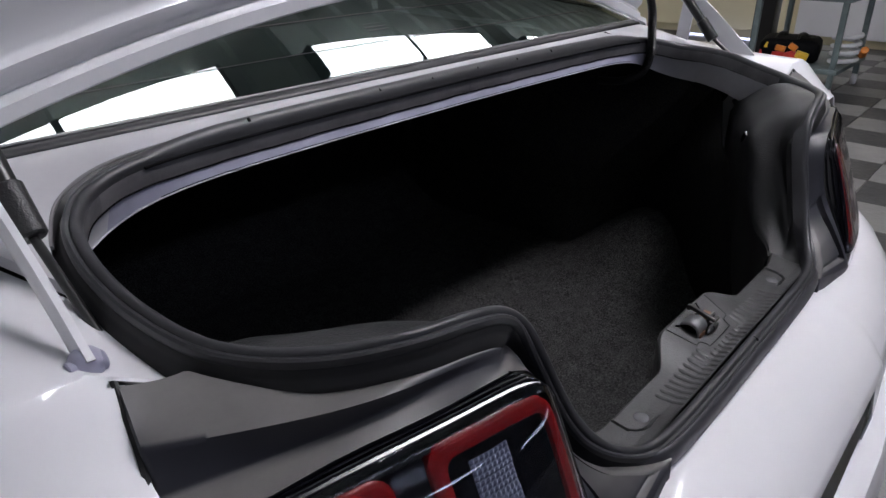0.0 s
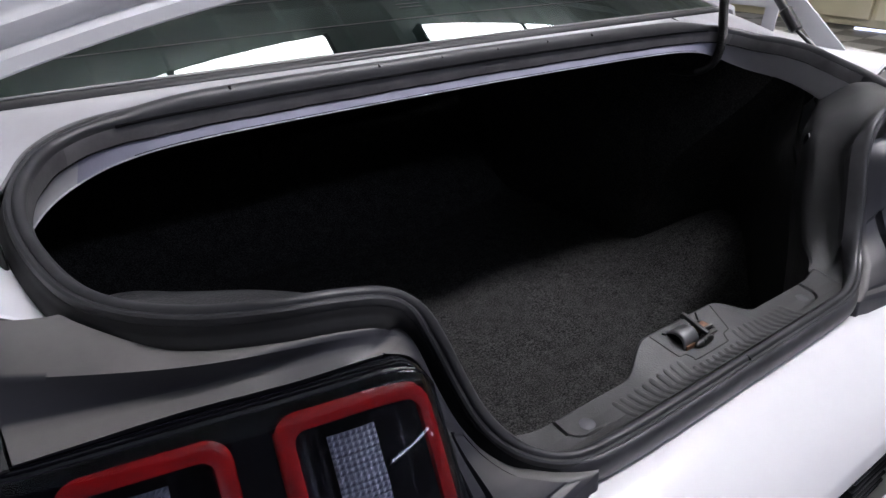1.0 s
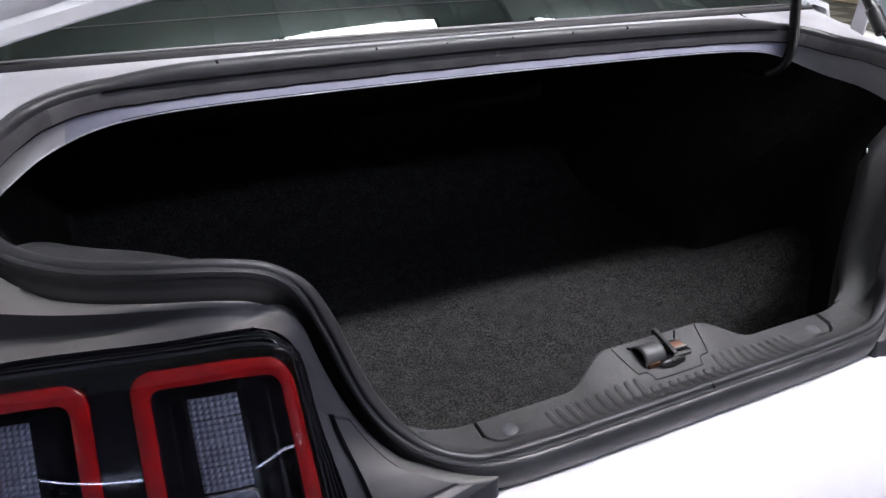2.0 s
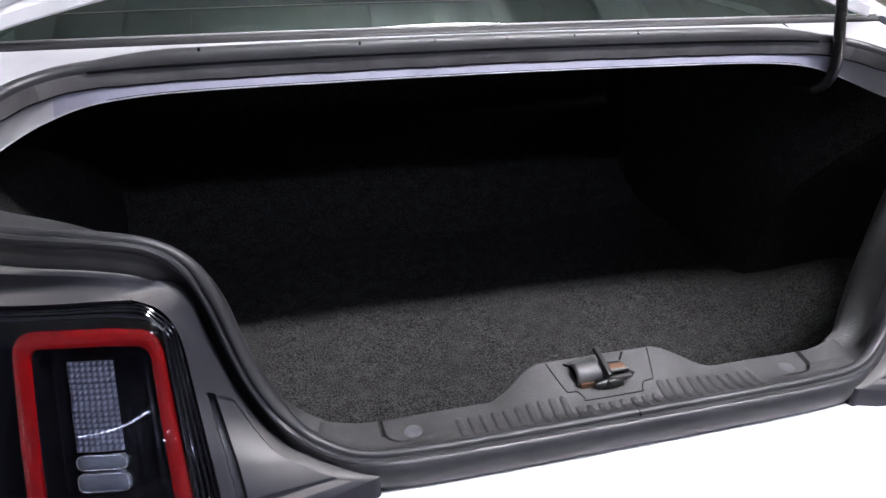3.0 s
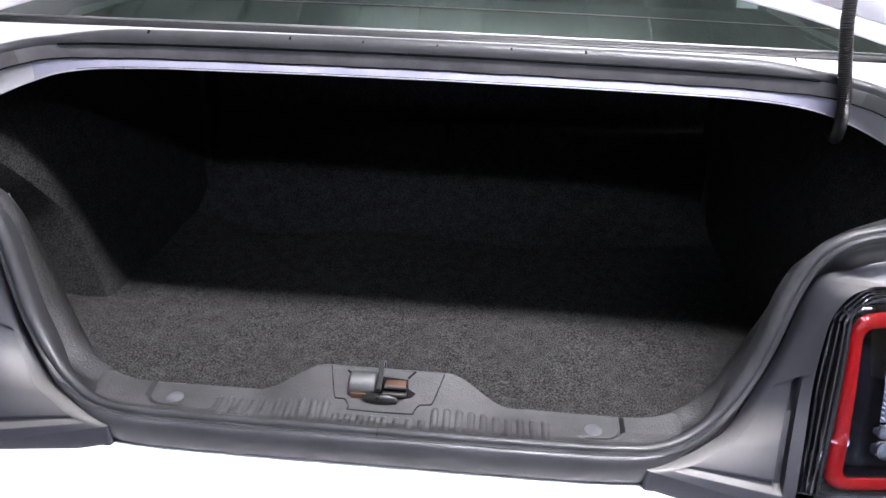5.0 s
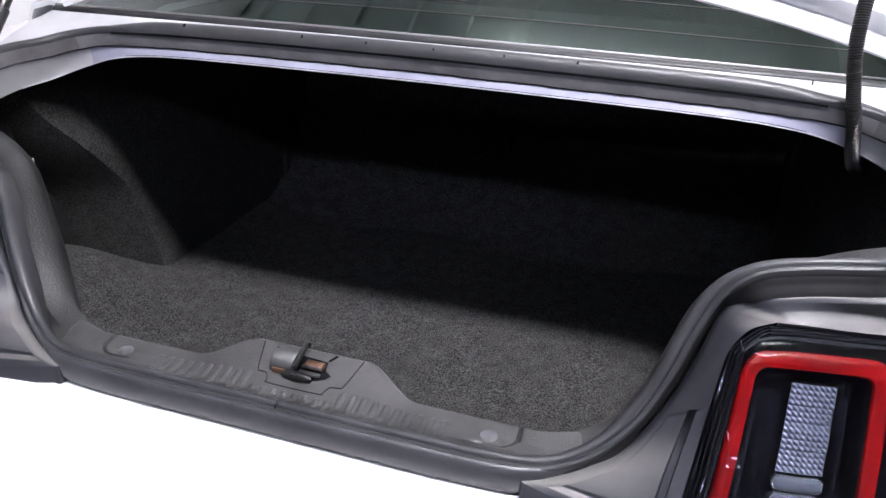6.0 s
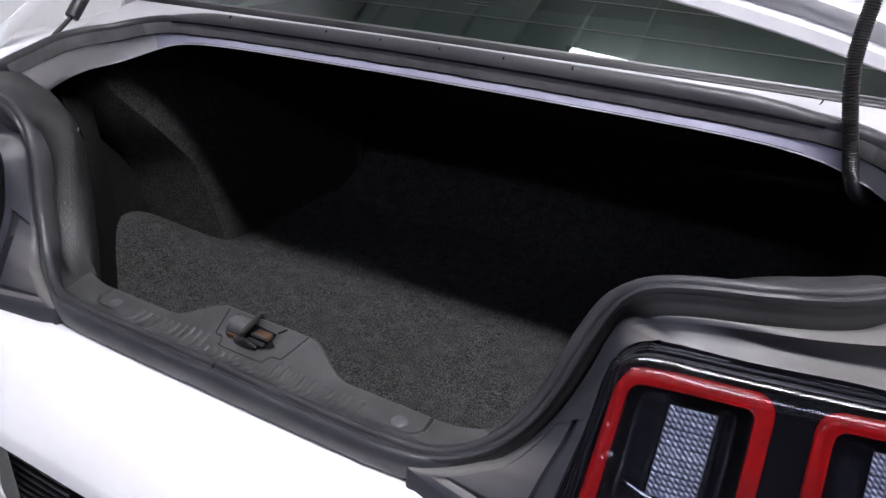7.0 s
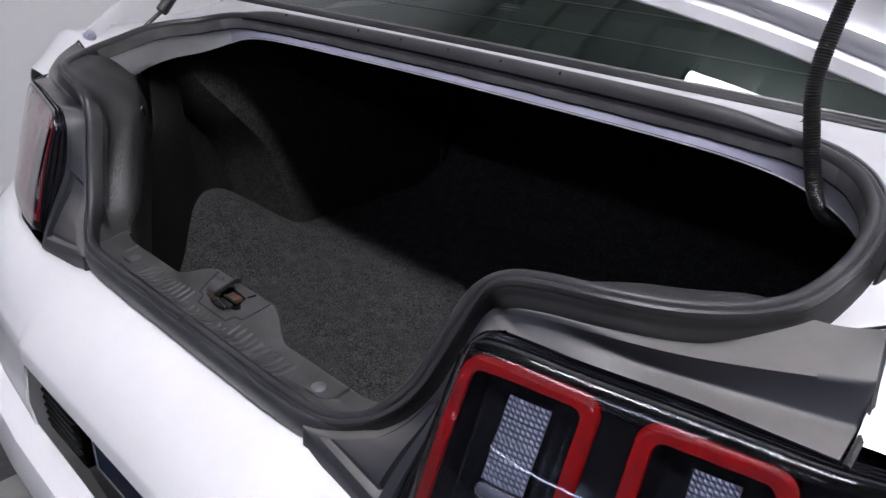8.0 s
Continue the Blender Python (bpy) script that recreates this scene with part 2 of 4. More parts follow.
def grid(rows, wrap_u=False, wrap_v=False):
    """A sheet through rows of points."""
    bm = bmesh.new()
    vs = [[bm.verts.new(p) for p in r] for r in rows]
    nr, nc = len(rows), len(rows[0])
    for i in range(nr if wrap_u else nr - 1):
        for j in range(nc if wrap_v else nc - 1):
            bm.faces.new((vs[i][j], vs[i][(j + 1) % nc], vs[(i + 1) % nr][(j + 1) % nc], vs[(i + 1) % nr][j]))
    return bm


def thick_grid(rows, depth):
    """A sheet with thickness: depth is a vector that its back is moved by."""
    d = Vector(depth)
    front = [[Vector(p) for p in r] for r in rows]
    bm = bmesh.new()
    f = [[bm.verts.new(p) for p in r] for r in front]
    k = [[bm.verts.new(p + d) for p in r] for r in front]
    nr, nc = len(rows), len(rows[0])
    for i in range(nr - 1):
        for j in range(nc - 1):
            bm.faces.new((f[i][j], f[i][j + 1], f[i + 1][j + 1], f[i + 1][j]))
            bm.faces.new((k[i][j], k[i + 1][j], k[i + 1][j + 1], k[i][j + 1]))
    for i in range(nr - 1):
        bm.faces.new((f[i][0], f[i + 1][0], k[i + 1][0], k[i][0]))
        bm.faces.new((f[i][-1], k[i][-1], k[i + 1][-1], f[i + 1][-1]))
    for j in range(nc - 1):
        bm.faces.new((f[0][j], k[0][j], k[0][j + 1], f[0][j + 1]))
        bm.faces.new((f[-1][j], f[-1][j + 1], k[-1][j + 1], k[-1][j]))
    return bm


def sweep(path, profile, ref, closed=False, shut=True, caps=True):
    """A profile of (outward, up) pairs carried along a path."""
    rows = []
    for p, (t, nn, side) in zip(path, frames(path, ref, closed)):
        rows.append([p + side * u + nn * v for u, v in profile])
    bm = grid(rows, closed, shut)
    if shut and caps and not closed:
        bm.verts.ensure_lookup_table()
        m = len(profile)
        bm.faces.new([bm.verts[i] for i in range(m)])
        bm.faces.new([bm.verts[len(path) * m - 1 - i] for i in range(m)])
    return bm


def ring(r, n=16):
    return [(r * math.cos(2 * math.pi * i / n), r * math.sin(2 * math.pi * i / n)) for i in range(n)]


def tube(a, b, r, n=16, r2=None):
    a, b = Vector(a), Vector(b)
    t = (b - a).normalized()
    ref = V(0, 0, 1) if abs(t.z) < 0.9 else V(1, 0, 0)
    nn = (ref - t * ref.dot(t)).normalized()
    s = t.cross(nn)
    r2 = r if r2 is None else r2
    c = min(r, r2) * 0.15
    rows = []
    for p, q in ((a, r - c), (a + t * c, r), (b - t * c, r2), (b, r2 - c)):
        rows.append([p + s * (q * math.cos(2 * math.pi * i / n)) + nn * (q * math.sin(2 * math.pi * i / n)) for i in range(n)])
    bm = grid(rows, False, True)
    bm.verts.ensure_lookup_table()
    bm.faces.new([bm.verts[i] for i in range(n)])
    bm.faces.new([bm.verts[3 * n + i] for i in reversed(range(n))])
    return bm


def box(lo, hi, bevel=0.004, segments=2):
    bm = bmesh.new()
    bmesh.ops.create_cube(bm, size=1)
    lo, hi = Vector(lo), Vector(hi)
    for v in bm.verts:
        v.co = Vector(((lo[i] + hi[i]) / 2 + v.co[i] * (hi[i] - lo[i]) for i in range(3)))
    if bevel:
        bmesh.ops.bevel(bm, geom=bm.edges[:], offset=bevel, segments=segments, affect="EDGES", profile=0.6)
    return bm


def joined(*bms):
    out = bmesh.new()
    for b in bms:
        me = bpy.data.meshes.new("tmp")
        b.to_mesh(me)
        b.free()
        out.from_mesh(me)
        bpy.data.meshes.remove(me)
    return out


def moved(bm, m):
    bmesh.ops.transform(bm, matrix=m, verts=bm.verts)
    return bm


def mirrored(bm, side):
    if side < 0:
        for v in bm.verts:
            v.co.x = -v.co.x
        bmesh.ops.reverse_faces(bm, faces=bm.faces)
    return bm


def interp(x, table):
    for (a, u), (b, w) in zip(table, table[1:]):
        if x <= b:
            f = min(max((x - a) / (b - a), 0), 1)
            return u + (w - u) * f
    return table[-1][1]


def smoothstep(a, b, x):
    t = min(max((x - a) / (b - a), 0), 1)
    return t * t * (3 - 2 * t)


# ---------------------------------------------------------------- the car
car = thing("car", 0, 0, 0, "white coupe with its trunk open, parked on chequered floor tiles", "car")

# half of the weatherstrip's line, from the middle of the sill to the middle of the rear window
SEAL_HALF = [(0, -0.052, 0.794), (0.15, -0.052, 0.794), (0.26, -0.05, 0.794), (0.32, -0.043, 0.797), (0.364, -0.025, 0.812), (0.395, -0.007, 0.838),
             (0.416, 0.007, 0.870), (0.432, 0.020, 0.910), (0.447, 0.034, 0.955), (0.466, 0.044, 0.996), (0.495, 0.049, 1.020), (0.54, 0.053, 1.032),
             (0.60, 0.063, 1.038), (0.655, 0.093, 1.037), (0.70, 0.136, 1.038), (0.728, 0.182, 1.044), (0.742, 0.246, 1.057), (0.744, 0.305, 1.072),
             (0.734, 0.36, 1.08), (0.716, 0.41, 1.084), (0.684, 0.45, 1.094), (0.63, 0.474, 1.103), (0.55, 0.485, 1.107), (0.40, 0.488, 1.110), (0.2, 0.488, 1.112)]
SEAL = SEAL_HALF + [(0, 0.488, 1.113)] + [(-x, y, z) for x, y, z in reversed(SEAL_HALF[1:])]
seal_path = smooth_path(SEAL, 420, True)
half_path = smooth_path(SEAL_HALF + [(0, 0.488, 1.113)], 211)


def UP(p):
    """Which way the weatherstrip's ridge points: up on the sill, the sides and the back, rearward where it climbs beside the lamps."""
    climb = smoothstep(0.80, 0.86, p.z) * (1 - smoothstep(0.95, 1.025, p.z))
    return V(0, -0.25, 1).lerp(V(0, -1, 0.25), climb)


weatherstrip = part("weatherstrip", sweep(seal_path, [(-0.010, -0.022), (-0.0108, -0.006), (-0.0096, 0.0), (-0.006, 0.0036), (-0.002, 0.0044), (0.0008, 0.0030), (0.0021, 0.0004), (0.0034, 0.0011), (0.0060, 0.0018),
                    (0.0084, 0.0002), (0.0094, -0.0035), (0.0088, -0.009), (0.002, -0.022)], UP, True), RUBBER, car, "black rubber trunk weatherstrip, dusty along its ridge")
part("outer_lip", sweep(seal_path, [(0.0085, -0.0065), (0.0102, -0.0085), (0.0108, -0.013), (0.0128, -0.0168), (0.0165, -0.0205), (0.0185, -0.026), (0.0185, -0.036), (0.004, -0.036)], UP, True), LIP_RUBBER, weatherstrip, "dull black outer lip of the weatherstrip")
CARRIER_LINE = [p for p in half_path if p.y > 0.17 and p.x > -0.001]
BACK_LINE = [p for p in seal_path if p.y > 0.43]
BACK_LINE = sorted(BACK_LINE, key=lambda p: -p.x)
CARRIER_SHAPE = [(-0.006, -0.005), (-0.011, -0.007), (-0.0125, -0.016), (-0.0115, -0.031), (-0.004, -0.031), (-0.002, -0.012)]
for side in (1, -1):
    part("seal_carrier", mirrored(sweep([p for p in CARRIER_LINE if p.y > 0.452], CARRIER_SHAPE, UP), side), CARRIER, weatherstrip, "worn grey face of the weatherstrip carrier")
    part("side_carrier", mirrored(sweep([p for p in CARRIER_LINE if p.y < 0.458], CARRIER_SHAPE, UP), side), SIDE_CARRIER, weatherstrip, "worn black face of the weatherstrip carrier")

CAP = [(-0.0118, -0.0060), (-0.0112, 0.0030), (-0.0078, 0.0085), (-0.0045, 0.0122), (0.0002, 0.0138), (0.0055, 0.0130), (0.0100, 0.0098), (0.0125, 0.0045), (0.0125, -0.004), (0.006, -0.006), (-0.004, -0.005)]
rows = []
for i, (p, (t, n, s)) in enumerate(zip(BACK_LINE, frames(BACK_LINE, UP))):
    k = smoothstep(0, 26, min(i, len(BACK_LINE) - 1 - i))
    rows.append([p + s * u * (0.55 + 0.45 * k) + n * (v * k - 0.004 * (1 - k)) for u, v in CAP])
# black tube added as the shade line below the bulb
part("bulb_shade_line", sweep([p + s * -0.0122 + n * -0.0052 for p, (t, n, s) in zip(BACK_LINE, frames(BACK_LINE, UP)) if abs(p.x) < 0.61], ring(0.0020, 8), V(0, 0, 1)), DEEP_RUBBER, weatherstrip, "dark tube standing in for shade under the bulb")
part("ridge_cap", grid(rows, False, True), CAP_RUBBER, weatherstrip, "satin rubber bulb of the weatherstrip")
# thin inner lip of the sill weatherstrip and its joint
part("joint", sweep([V(0.0048, -0.052, 0.7935), V(0.0058, -0.052, 0.7935)], [(-0.0115, -0.02), (-0.011, -0.004), (-0.0083, 0.0024), (-0.003, 0.0055), (0.003, 0.005), (0.0095, -0.0045), (0.0175, -0.009), (0.019, -0.016)], UP), DEEP_RUBBER, weatherstrip)

# broad rounded bulb along the front of the sill, running out under the wings
front = sorted([p for p in seal_path if abs(p.x) < 0.345 and p.y < 0.0], key=lambda p: p.x)
BULB_SHAPE = ((0.0045, -0.0060), (0.0062, -0.0022), (0.0080, 0.0006), (0.0100, 0.0014), (0.0122, 0.0006), (0.0142, -0.0016), (0.0160, -0.0056), (0.0170, -0.0110), (0.0170, -0.0175), (0.0160, -0.0250), (0.0140, -0.0320), (0.0100, -0.0380))
rows = []
for p, (t, n, s) in zip(front, frames(front, UP)):
    k = 1 - smoothstep(0.285, 0.345, abs(p.x))
    out = V(0, -1, 0).lerp(V(math.copysign(0.6, p.x), -0.8, 0), smoothstep(0.28, 0.345, abs(p.x)))
    rows.append([p + out * u * (0.45 + 0.55 * k) + V(0, 0, v * (0.5 + 0.5 * k) - 0.004 * (1 - k)) for u, v in BULB_SHAPE])
part("sill_bulb", grid(rows), BULB, weatherstrip, "broad satin rubber bulb along the sill edge")

# painted inner flange below the weatherstrip: a narrow strip at the back, taller on the sides
DROP = ((0.17, 0.014, 0.012, -0.058), (0.25, 0.016, 0.012, -0.060), (0.32, 0.020, 0.010, -0.056), (0.38, 0.022, 0.010, -0.050), (0.43, 0.016, 0.010, -0.044), (0.447, 0.012, 0.010, -0.040), (0.465, 0.006, 0.007, -0.032), (0.478, 0.002, 0.0, -0.022), (0.4855, 0.0, -0.006, -0.0145))
flange_top = resample([p + s * -0.010 + n * -0.031 for p, (t, n, s) in zip(CARRIER_LINE, frames(CARRIER_LINE, UP)) if p.y > 0.19], 110)
flange_low = [p + V(*(interp(p.y, [(q[0], q[k]) for q in DROP]) for k in (1, 2, 3))) for p in flange_top]
for side in (1, -1):
    rows = [[a.lerp(b, k / 4) + V(0, 0.004 * math.sin(math.pi * k / 4) * (1 - smoothstep(0.44, 0.475, a.y)), 0) for a, b in zip(flange_top, flange_low)] for k in range(5)]
    cut_at = next(i for i, p in enumerate(flange_top) if p.y > 0.462)
    part("inner_flange", mirrored(thick_grid([r[cut_at:] for r in rows], (0.002, 0.004, 0.0)), side), INNER, car, "lavender grey primed metal flange under the weatherstrip")
    part("side_flange", mirrored(thick_grid([r[:cut_at + 1] for r in rows], (0.002, 0.004, 0.0)), side), SHADED_WHITE, car, "white painted metal flange beside the opening, greyed for shade")
    # dark sealer line above the flange and its rolled edge
    part("sealer_line", mirrored(sweep([p + V(0, -0.0015, 0.0005 * math.sin(i * 0.37) + 0.0003 * math.sin(i * 1.1)) for i, p in enumerate(flange_top)], ring(0.0014, 6), V(0, 0, 1)), side), DEEP_RUBBER, car)
    part("flange_edge", mirrored(sweep(flange_low[20:], ring(0.0011, 8), V(0, -0.5, 1)), side), SHADED_WHITE, car)
    part("flange_seam", mirrored(sweep([p + V(0, -0.0006, 0.0021) for p in flange_low[cut_at + 8:]], ring(0.0005, 6), V(0, -0.5, 1)), side), DEEP_RUBBER, car)

# ---- white deck strip, moulding and rear window
def mould(x):
    f = (x / 0.853) ** 2
    return V(x, 0.562 + 0.034 * f, 1.1145 - 0.010 * f)


def window_point(x, h):
    """A point of the rear window: x across at its foot, h from foot to head."""
    q = mould(x)
    return V(x * (1 - 0.20 * h), q.y + 0.012 + 0.86 * h, q.z + 0.0105 + 0.305 * h - 0.05 * h * h + 0.02 * math.sin(math.pi * h) * (1 - (x / 0.86) ** 2))


deck_in = resample([p + s * (0.020 + 0.009 * smoothstep(0.40, 0.48, p.y)) + n * -(0.013 - 0.006 * smoothstep(0.43, 0.48, p.y)) for p, (t, n, s) in zip(half_path, frames(half_path, UP)) if p.y > 0.31], 60)
back_line = [p for p in half_path if p.y > 0.385]
back_line = back_line + [V(-p.x, p.y, p.z) for p in reversed(back_line[:-1])]


def gutter_at(share, rise):
    """A line in the gutter: share of its width outward, rise above its floor."""
    return [p + s * (0.013 + (0.006 + 0.011 * smoothstep(0.40, 0.48, p.y)) * share) + n * (rise - 0.020 + 0.005 * smoothstep(0.43, 0.48, p.y)) for p, (t, n, s) in zip(back_line, frames(back_line, UP))]


gutter = part("drip_gutter", grid([gutter_at(*q) for q in ((0, -0.012), (0, 0.0), (0.3, 0.001), (0.6, 0.004), (1.0, 0.007), (1.05, -0.006))]), MOULD, car, "black drip gutter between weatherstrip and deck")
for share, rise in ((0.92, 0.006),):
    part("gutter_ridge", sweep(gutter_at(share, rise), ring(0.0022, 8), V(0, 0, 1)), CARRIER, gutter)
for side in (1, -1):
    outer = [mould(0.853 * (1 - i / 59)) + V(0, -0.004, 0.001) for i in range(60)]
    rows = [[a.lerp(b, k / 5) + V(0, 0, 0.004 * math.sin(math.pi * k / 5)) for a, b in zip(deck_in, outer)] for k in range(6)]
    part("deck_strip", mirrored(thick_grid(rows, (0, 0.002, -0.012)), side), SHADED_WHITE, car, "white painted deck strip below the rear window, greyed for shade")
xs = [-0.853 + 1.706 * i / 80 for i in range(81)]
moulding = part("window_moulding", sweep([mould(x) for x in xs], [(0.005, -0.008), (0.005, 0.002), (0.003, 0.005), (-0.001, 0.008), (-0.007, 0.0105), (-0.012, 0.0105), (-0.014, -0.008)], V(0, 0, 1)), MOULD, car, "black rubber rear window moulding")
part("bright_lip", sweep([mould(x) + V(0, 0.009, 0.0115) for x in xs], ring(0.0024, 8), V(0, 0, 1)), STEEL, moulding)
rear_window = part("rear_window", thick_grid([[window_point(-0.845 + 1.69 * i / 40, h / 16) for i in range(41)] for h in range(17)], (0, 0.0015, -0.0045)), GLASS, car, "green tinted rear window with heating wires")
for h in (0.085, 0.19, 0.30):
    part("heating_wire", sweep([window_point(-0.70 + 1.4 * i / 40, h) + V(0, -0.0004, 0.001) for i in range(41)], ring(0.0007, 5), V(0, 0, 1)), STEEL, rear_window)
for i in range(9):
    for k in range(2 + i % 2):
        p = window_point(-0.045 + 0.006 * i, 0.125 + 0.012 * k)
        part("glass_mark", box(p + V(-0.002, -0.001, 0.0004), p + V(0.002, 0.001, 0.0012), 0), STEEL, rear_window)
# cabin behind the window
part("parcel_shelf", thick_grid([[V(x, y, z) for x in (-0.80, 0, 0.80)] for y, z in ((0.60, 1.068), (1.0, 1.07), (1.48, 1.07))], (0, 0, -0.012)), DARK, car, "black parcel shelf inside the cabin")
part("cabin_lining", thick_grid([[V(x, y, z) for x in (-0.78, 0, 0.78)] for y, z in ((1.52, 1.06), (1.56, 1.22), (1.52, 1.385))], (0, 0.02, 0)), DARK, car)
for side in (1, -1):
    part("cabin_side", mirrored(thick_grid([[V(0.86 - 0.03 * h, y, 1.05 + (0.04 + 0.34 * smoothstep(0.6, 1.6, y)) * h) for h in (0, 0.5, 1)] for y in (0.60, 0.9, 1.2, 1.58)], (0.01, 0, 0)), side), DARK, car)
    # roof pillar beside the window
    rows = []
    for k in range(13):
        h = k / 12
        a = window_point(0.846, h)
        rows.append([a + V(0, 0, 0.004), a + V(0.03, 0.0, 0.008), a + V(0.075, 0.0, -0.004), a + V(0.10, 0.0, -0.05 - 0.05 * h), V(0.955, a.y, 1.06)])
    part("roof_pillar", mirrored(thick_grid(rows, (-0.004, 0, -0.01)), side), WHITE, car, "white painted roof pillar beside the window")

# ---- open trunk lid: its lower edge and ribbed white inner panel
def lid_point(x, d, out):
    z = 1.252 - 0.205 * abs(x) ** 1.9 if abs(x) < 0.85 else 1.10
    edge = V(x, 0.560 + 0.02 * x * x, z)
    up = V(0, 0.02, 1)
    return edge + up * d + V(0, -1, 0.02) * out


LID_X = [-0.80 + 1.6 * i / 60 for i in range(61)]
lid = thing_part = part("trunk_lid", thick_grid([[lid_point(x, d, out) for x in LID_X] for d, out in
      ((0.0, 0.0), (0.003, 0.004), (0.020, 0.005), (0.024, 0.0), (0.030, -0.004), (0.036, 0.0), (0.042, 0.006), (0.058, 0.010), (0.064, 0.006), (0.072, 0.004), (0.10, 0.014), (0.15, 0.032), (0.25, 0.038), (0.40, 0.034), (0.50, 0.010), (0.53, 0.0))],
      (0, 0.02, 0.004)), WHITE, car, "white painted inner side of the raised trunk lid")

# ---- quarter panels
def quarter_rows():
    rows = []
    for y in (0.10, 0.13, 0.16, 0.174, 0.183, 0.20, 0.222, 0.24, 0.26, 0.30, 0.40, 0.52, 0.66, 0.85, 1.1, 1.5):
        top = 1.058 + 0.05 * smoothstep(0.2, 1.0, y)
        if y < 0.175:
            zi = interp(y, [(0.055, 0.962), (0.075, 0.968), (0.116, 0.98), (0.135, 1.003), (0.18, 1.049)])
            xi = interp(y, [(0.10, 0.812), (0.135, 0.810), (0.174, 0.799)])
            zo = zi + 0.006
        else:
            xi, zi = interp(y, [(0.174, 0.799), (0.183, 0.752), (0.222, 0.755), (0.26, 0.761), (0.31, 0.765), (0.62, 0.86), (1.5, 0.86)]), interp(y, [(0.174, 1.047), (0.183, 1.012), (0.222, 1.022), (0.26, 1.034), (0.31, 1.052), (0.62, 1.08), (1.5, 1.10)])
            zo = top
        xo = interp(y, [(0.055, 0.90), (0.12, 0.925), (0.25, 0.94), (1.5, 0.955)])
        mid = xi + 0.35 * (xo - xi)
        rows.append([V(xi, y, zi - 0.03), V(xi, y, zi), V(xi + 0.014, y, zi + 0.3 * (zo - zi)), V(mid, y, zo - 0.002), V(mid + 0.5 * (xo - mid), y, zo), V(xo - 0.02, y, zo - 0.012), V(xo, y, zo - 0.045), V(xo + 0.008, y, 0.90),
                     V(xo + 0.004, y, 0.75), V(xo - 0.02, y, 0.55), V(xo - 0.05, y, 0.30)])
    return rows


for side in (1, -1):
    part("quarter_panel", mirrored(thick_grid(quarter_rows(), (-0.003, 0.002, 0.0)), side), WHITE, car, "white painted rear quarter panel")

# ---- rear bumper cover
BUMPER_PLAN = [(0.0, 0.0), (0.30, 0.006), (0.5, 0.022), (0.7, 0.065), (0.85, 0.13), (0.93, 0.22), (0.955, 0.34)]


def bumper_row(x):
    """The bumper's section at half width x: from the sill edge down to the skirt."""
    b = 0.0 if x < 0.3 else interp(x, [(a, c) for a, c in BUMPER_PLAN])
    lip_y = interp(x, [(0, -0.058), (0.300, -0.058), (0.325, -0.064), (0.36, -0.070), (0.455, -0.084), (0.62, -0.062), (0.80, -0.006), (0.9, 0.06), (0.955, 0.25)])
    lip_z = interp(x, [(0, 0.757), (0.300, 0.757), (0.340, 0.751), (0.455, 0.751), (0.955, 0.758)])
    crease = V(x, -0.186 + b, 0.668)
    even_y = interp(x, [(0, -0.062), (0.30, -0.063), (0.455, -0.076), (0.62, -0.060), (0.80, -0.006), (0.9, 0.06), (0.955, 0.25)])
    top = V(x, lip_y - 0.004, lip_z)
    brow = V(x, even_y, 0.757)
    out = [V(x, lip_y + 0.012, lip_z - 0.03), V(x, lip_y + 0.002, lip_z - 0.002), top]
    for k in (0.12, 0.3, 0.5, 0.7, 0.86, 0.95):
        base = brow.lerp(crease, k)
        out.append(base.lerp(top.lerp(crease, k), 1 - smoothstep(0.0, 0.4, k)) + V(0, -0.012, 0.012) * math.sin(math.pi * k) ** 0.8)
    return out + [crease + V(0, -0.003, -0.001), V(x, -0.192 + b, 0.660), V(x, -0.195 + b, 0.640)]


def bumper_lower(x):
    b = interp(x, BUMPER_PLAN)
    return [V(x, -0.20 + b, 0.50), V(x, -0.235 + b, 0.485), V(x, -0.25 + b, 0.44), V(x, -0.235 + b, 0.36), V(x, -0.20 + b, 0.30), V(x, -0.14 + b, 0.24), V(x, -0.10 + b, 0.20)]


BX = [0.0, 0.08, 0.16, 0.24, 0.28, 0.298, 0.312, 0.323, 0.34, 0.37, 0.41, 0.44, 0.5, 0.56, 0.62, 0.70, 0.78, 0.85, 0.9, 0.93, 0.955]
bx_all = [-x for x in reversed(BX[1:])] + BX


def signed(row, x):
    return [V(math.copysign(p.x, x) if x else p.x, p.y, p.z) for p in row]


upper = [signed(bumper_row(abs(x)), x) for x in bx_all]
bumper = part("bumper_cover", thick_grid(upper, (0, 0.004, -0.003)), WHITE, car, "glossy white painted rear bumper cover")
lower = [signed(bumper_lower(abs(x)), x) for x in bx_all]
part("bumper_skirt", thick_grid(lower, (0, 0.004, 0)), WHITE, bumper)
for side in (1, -1):
    # side of the recess and corner of the bumper outside it
    rows = []
    for x in (0.30, 0.34, 0.40, 0.5, 0.62, 0.70, 0.78, 0.85, 0.9, 0.93, 0.955):
        b = interp(x, BUMPER_PLAN)
        rows.append([V(x, -0.194 + b, 0.640), V(x, -0.198 + b, 0.60), V(x, -0.205 + b, 0.55), V(x, -0.20 + b, 0.50)])
    part("bumper_corner", mirrored(thick_grid(rows, (0, 0.004, 0)), side), WHITE, bumper)
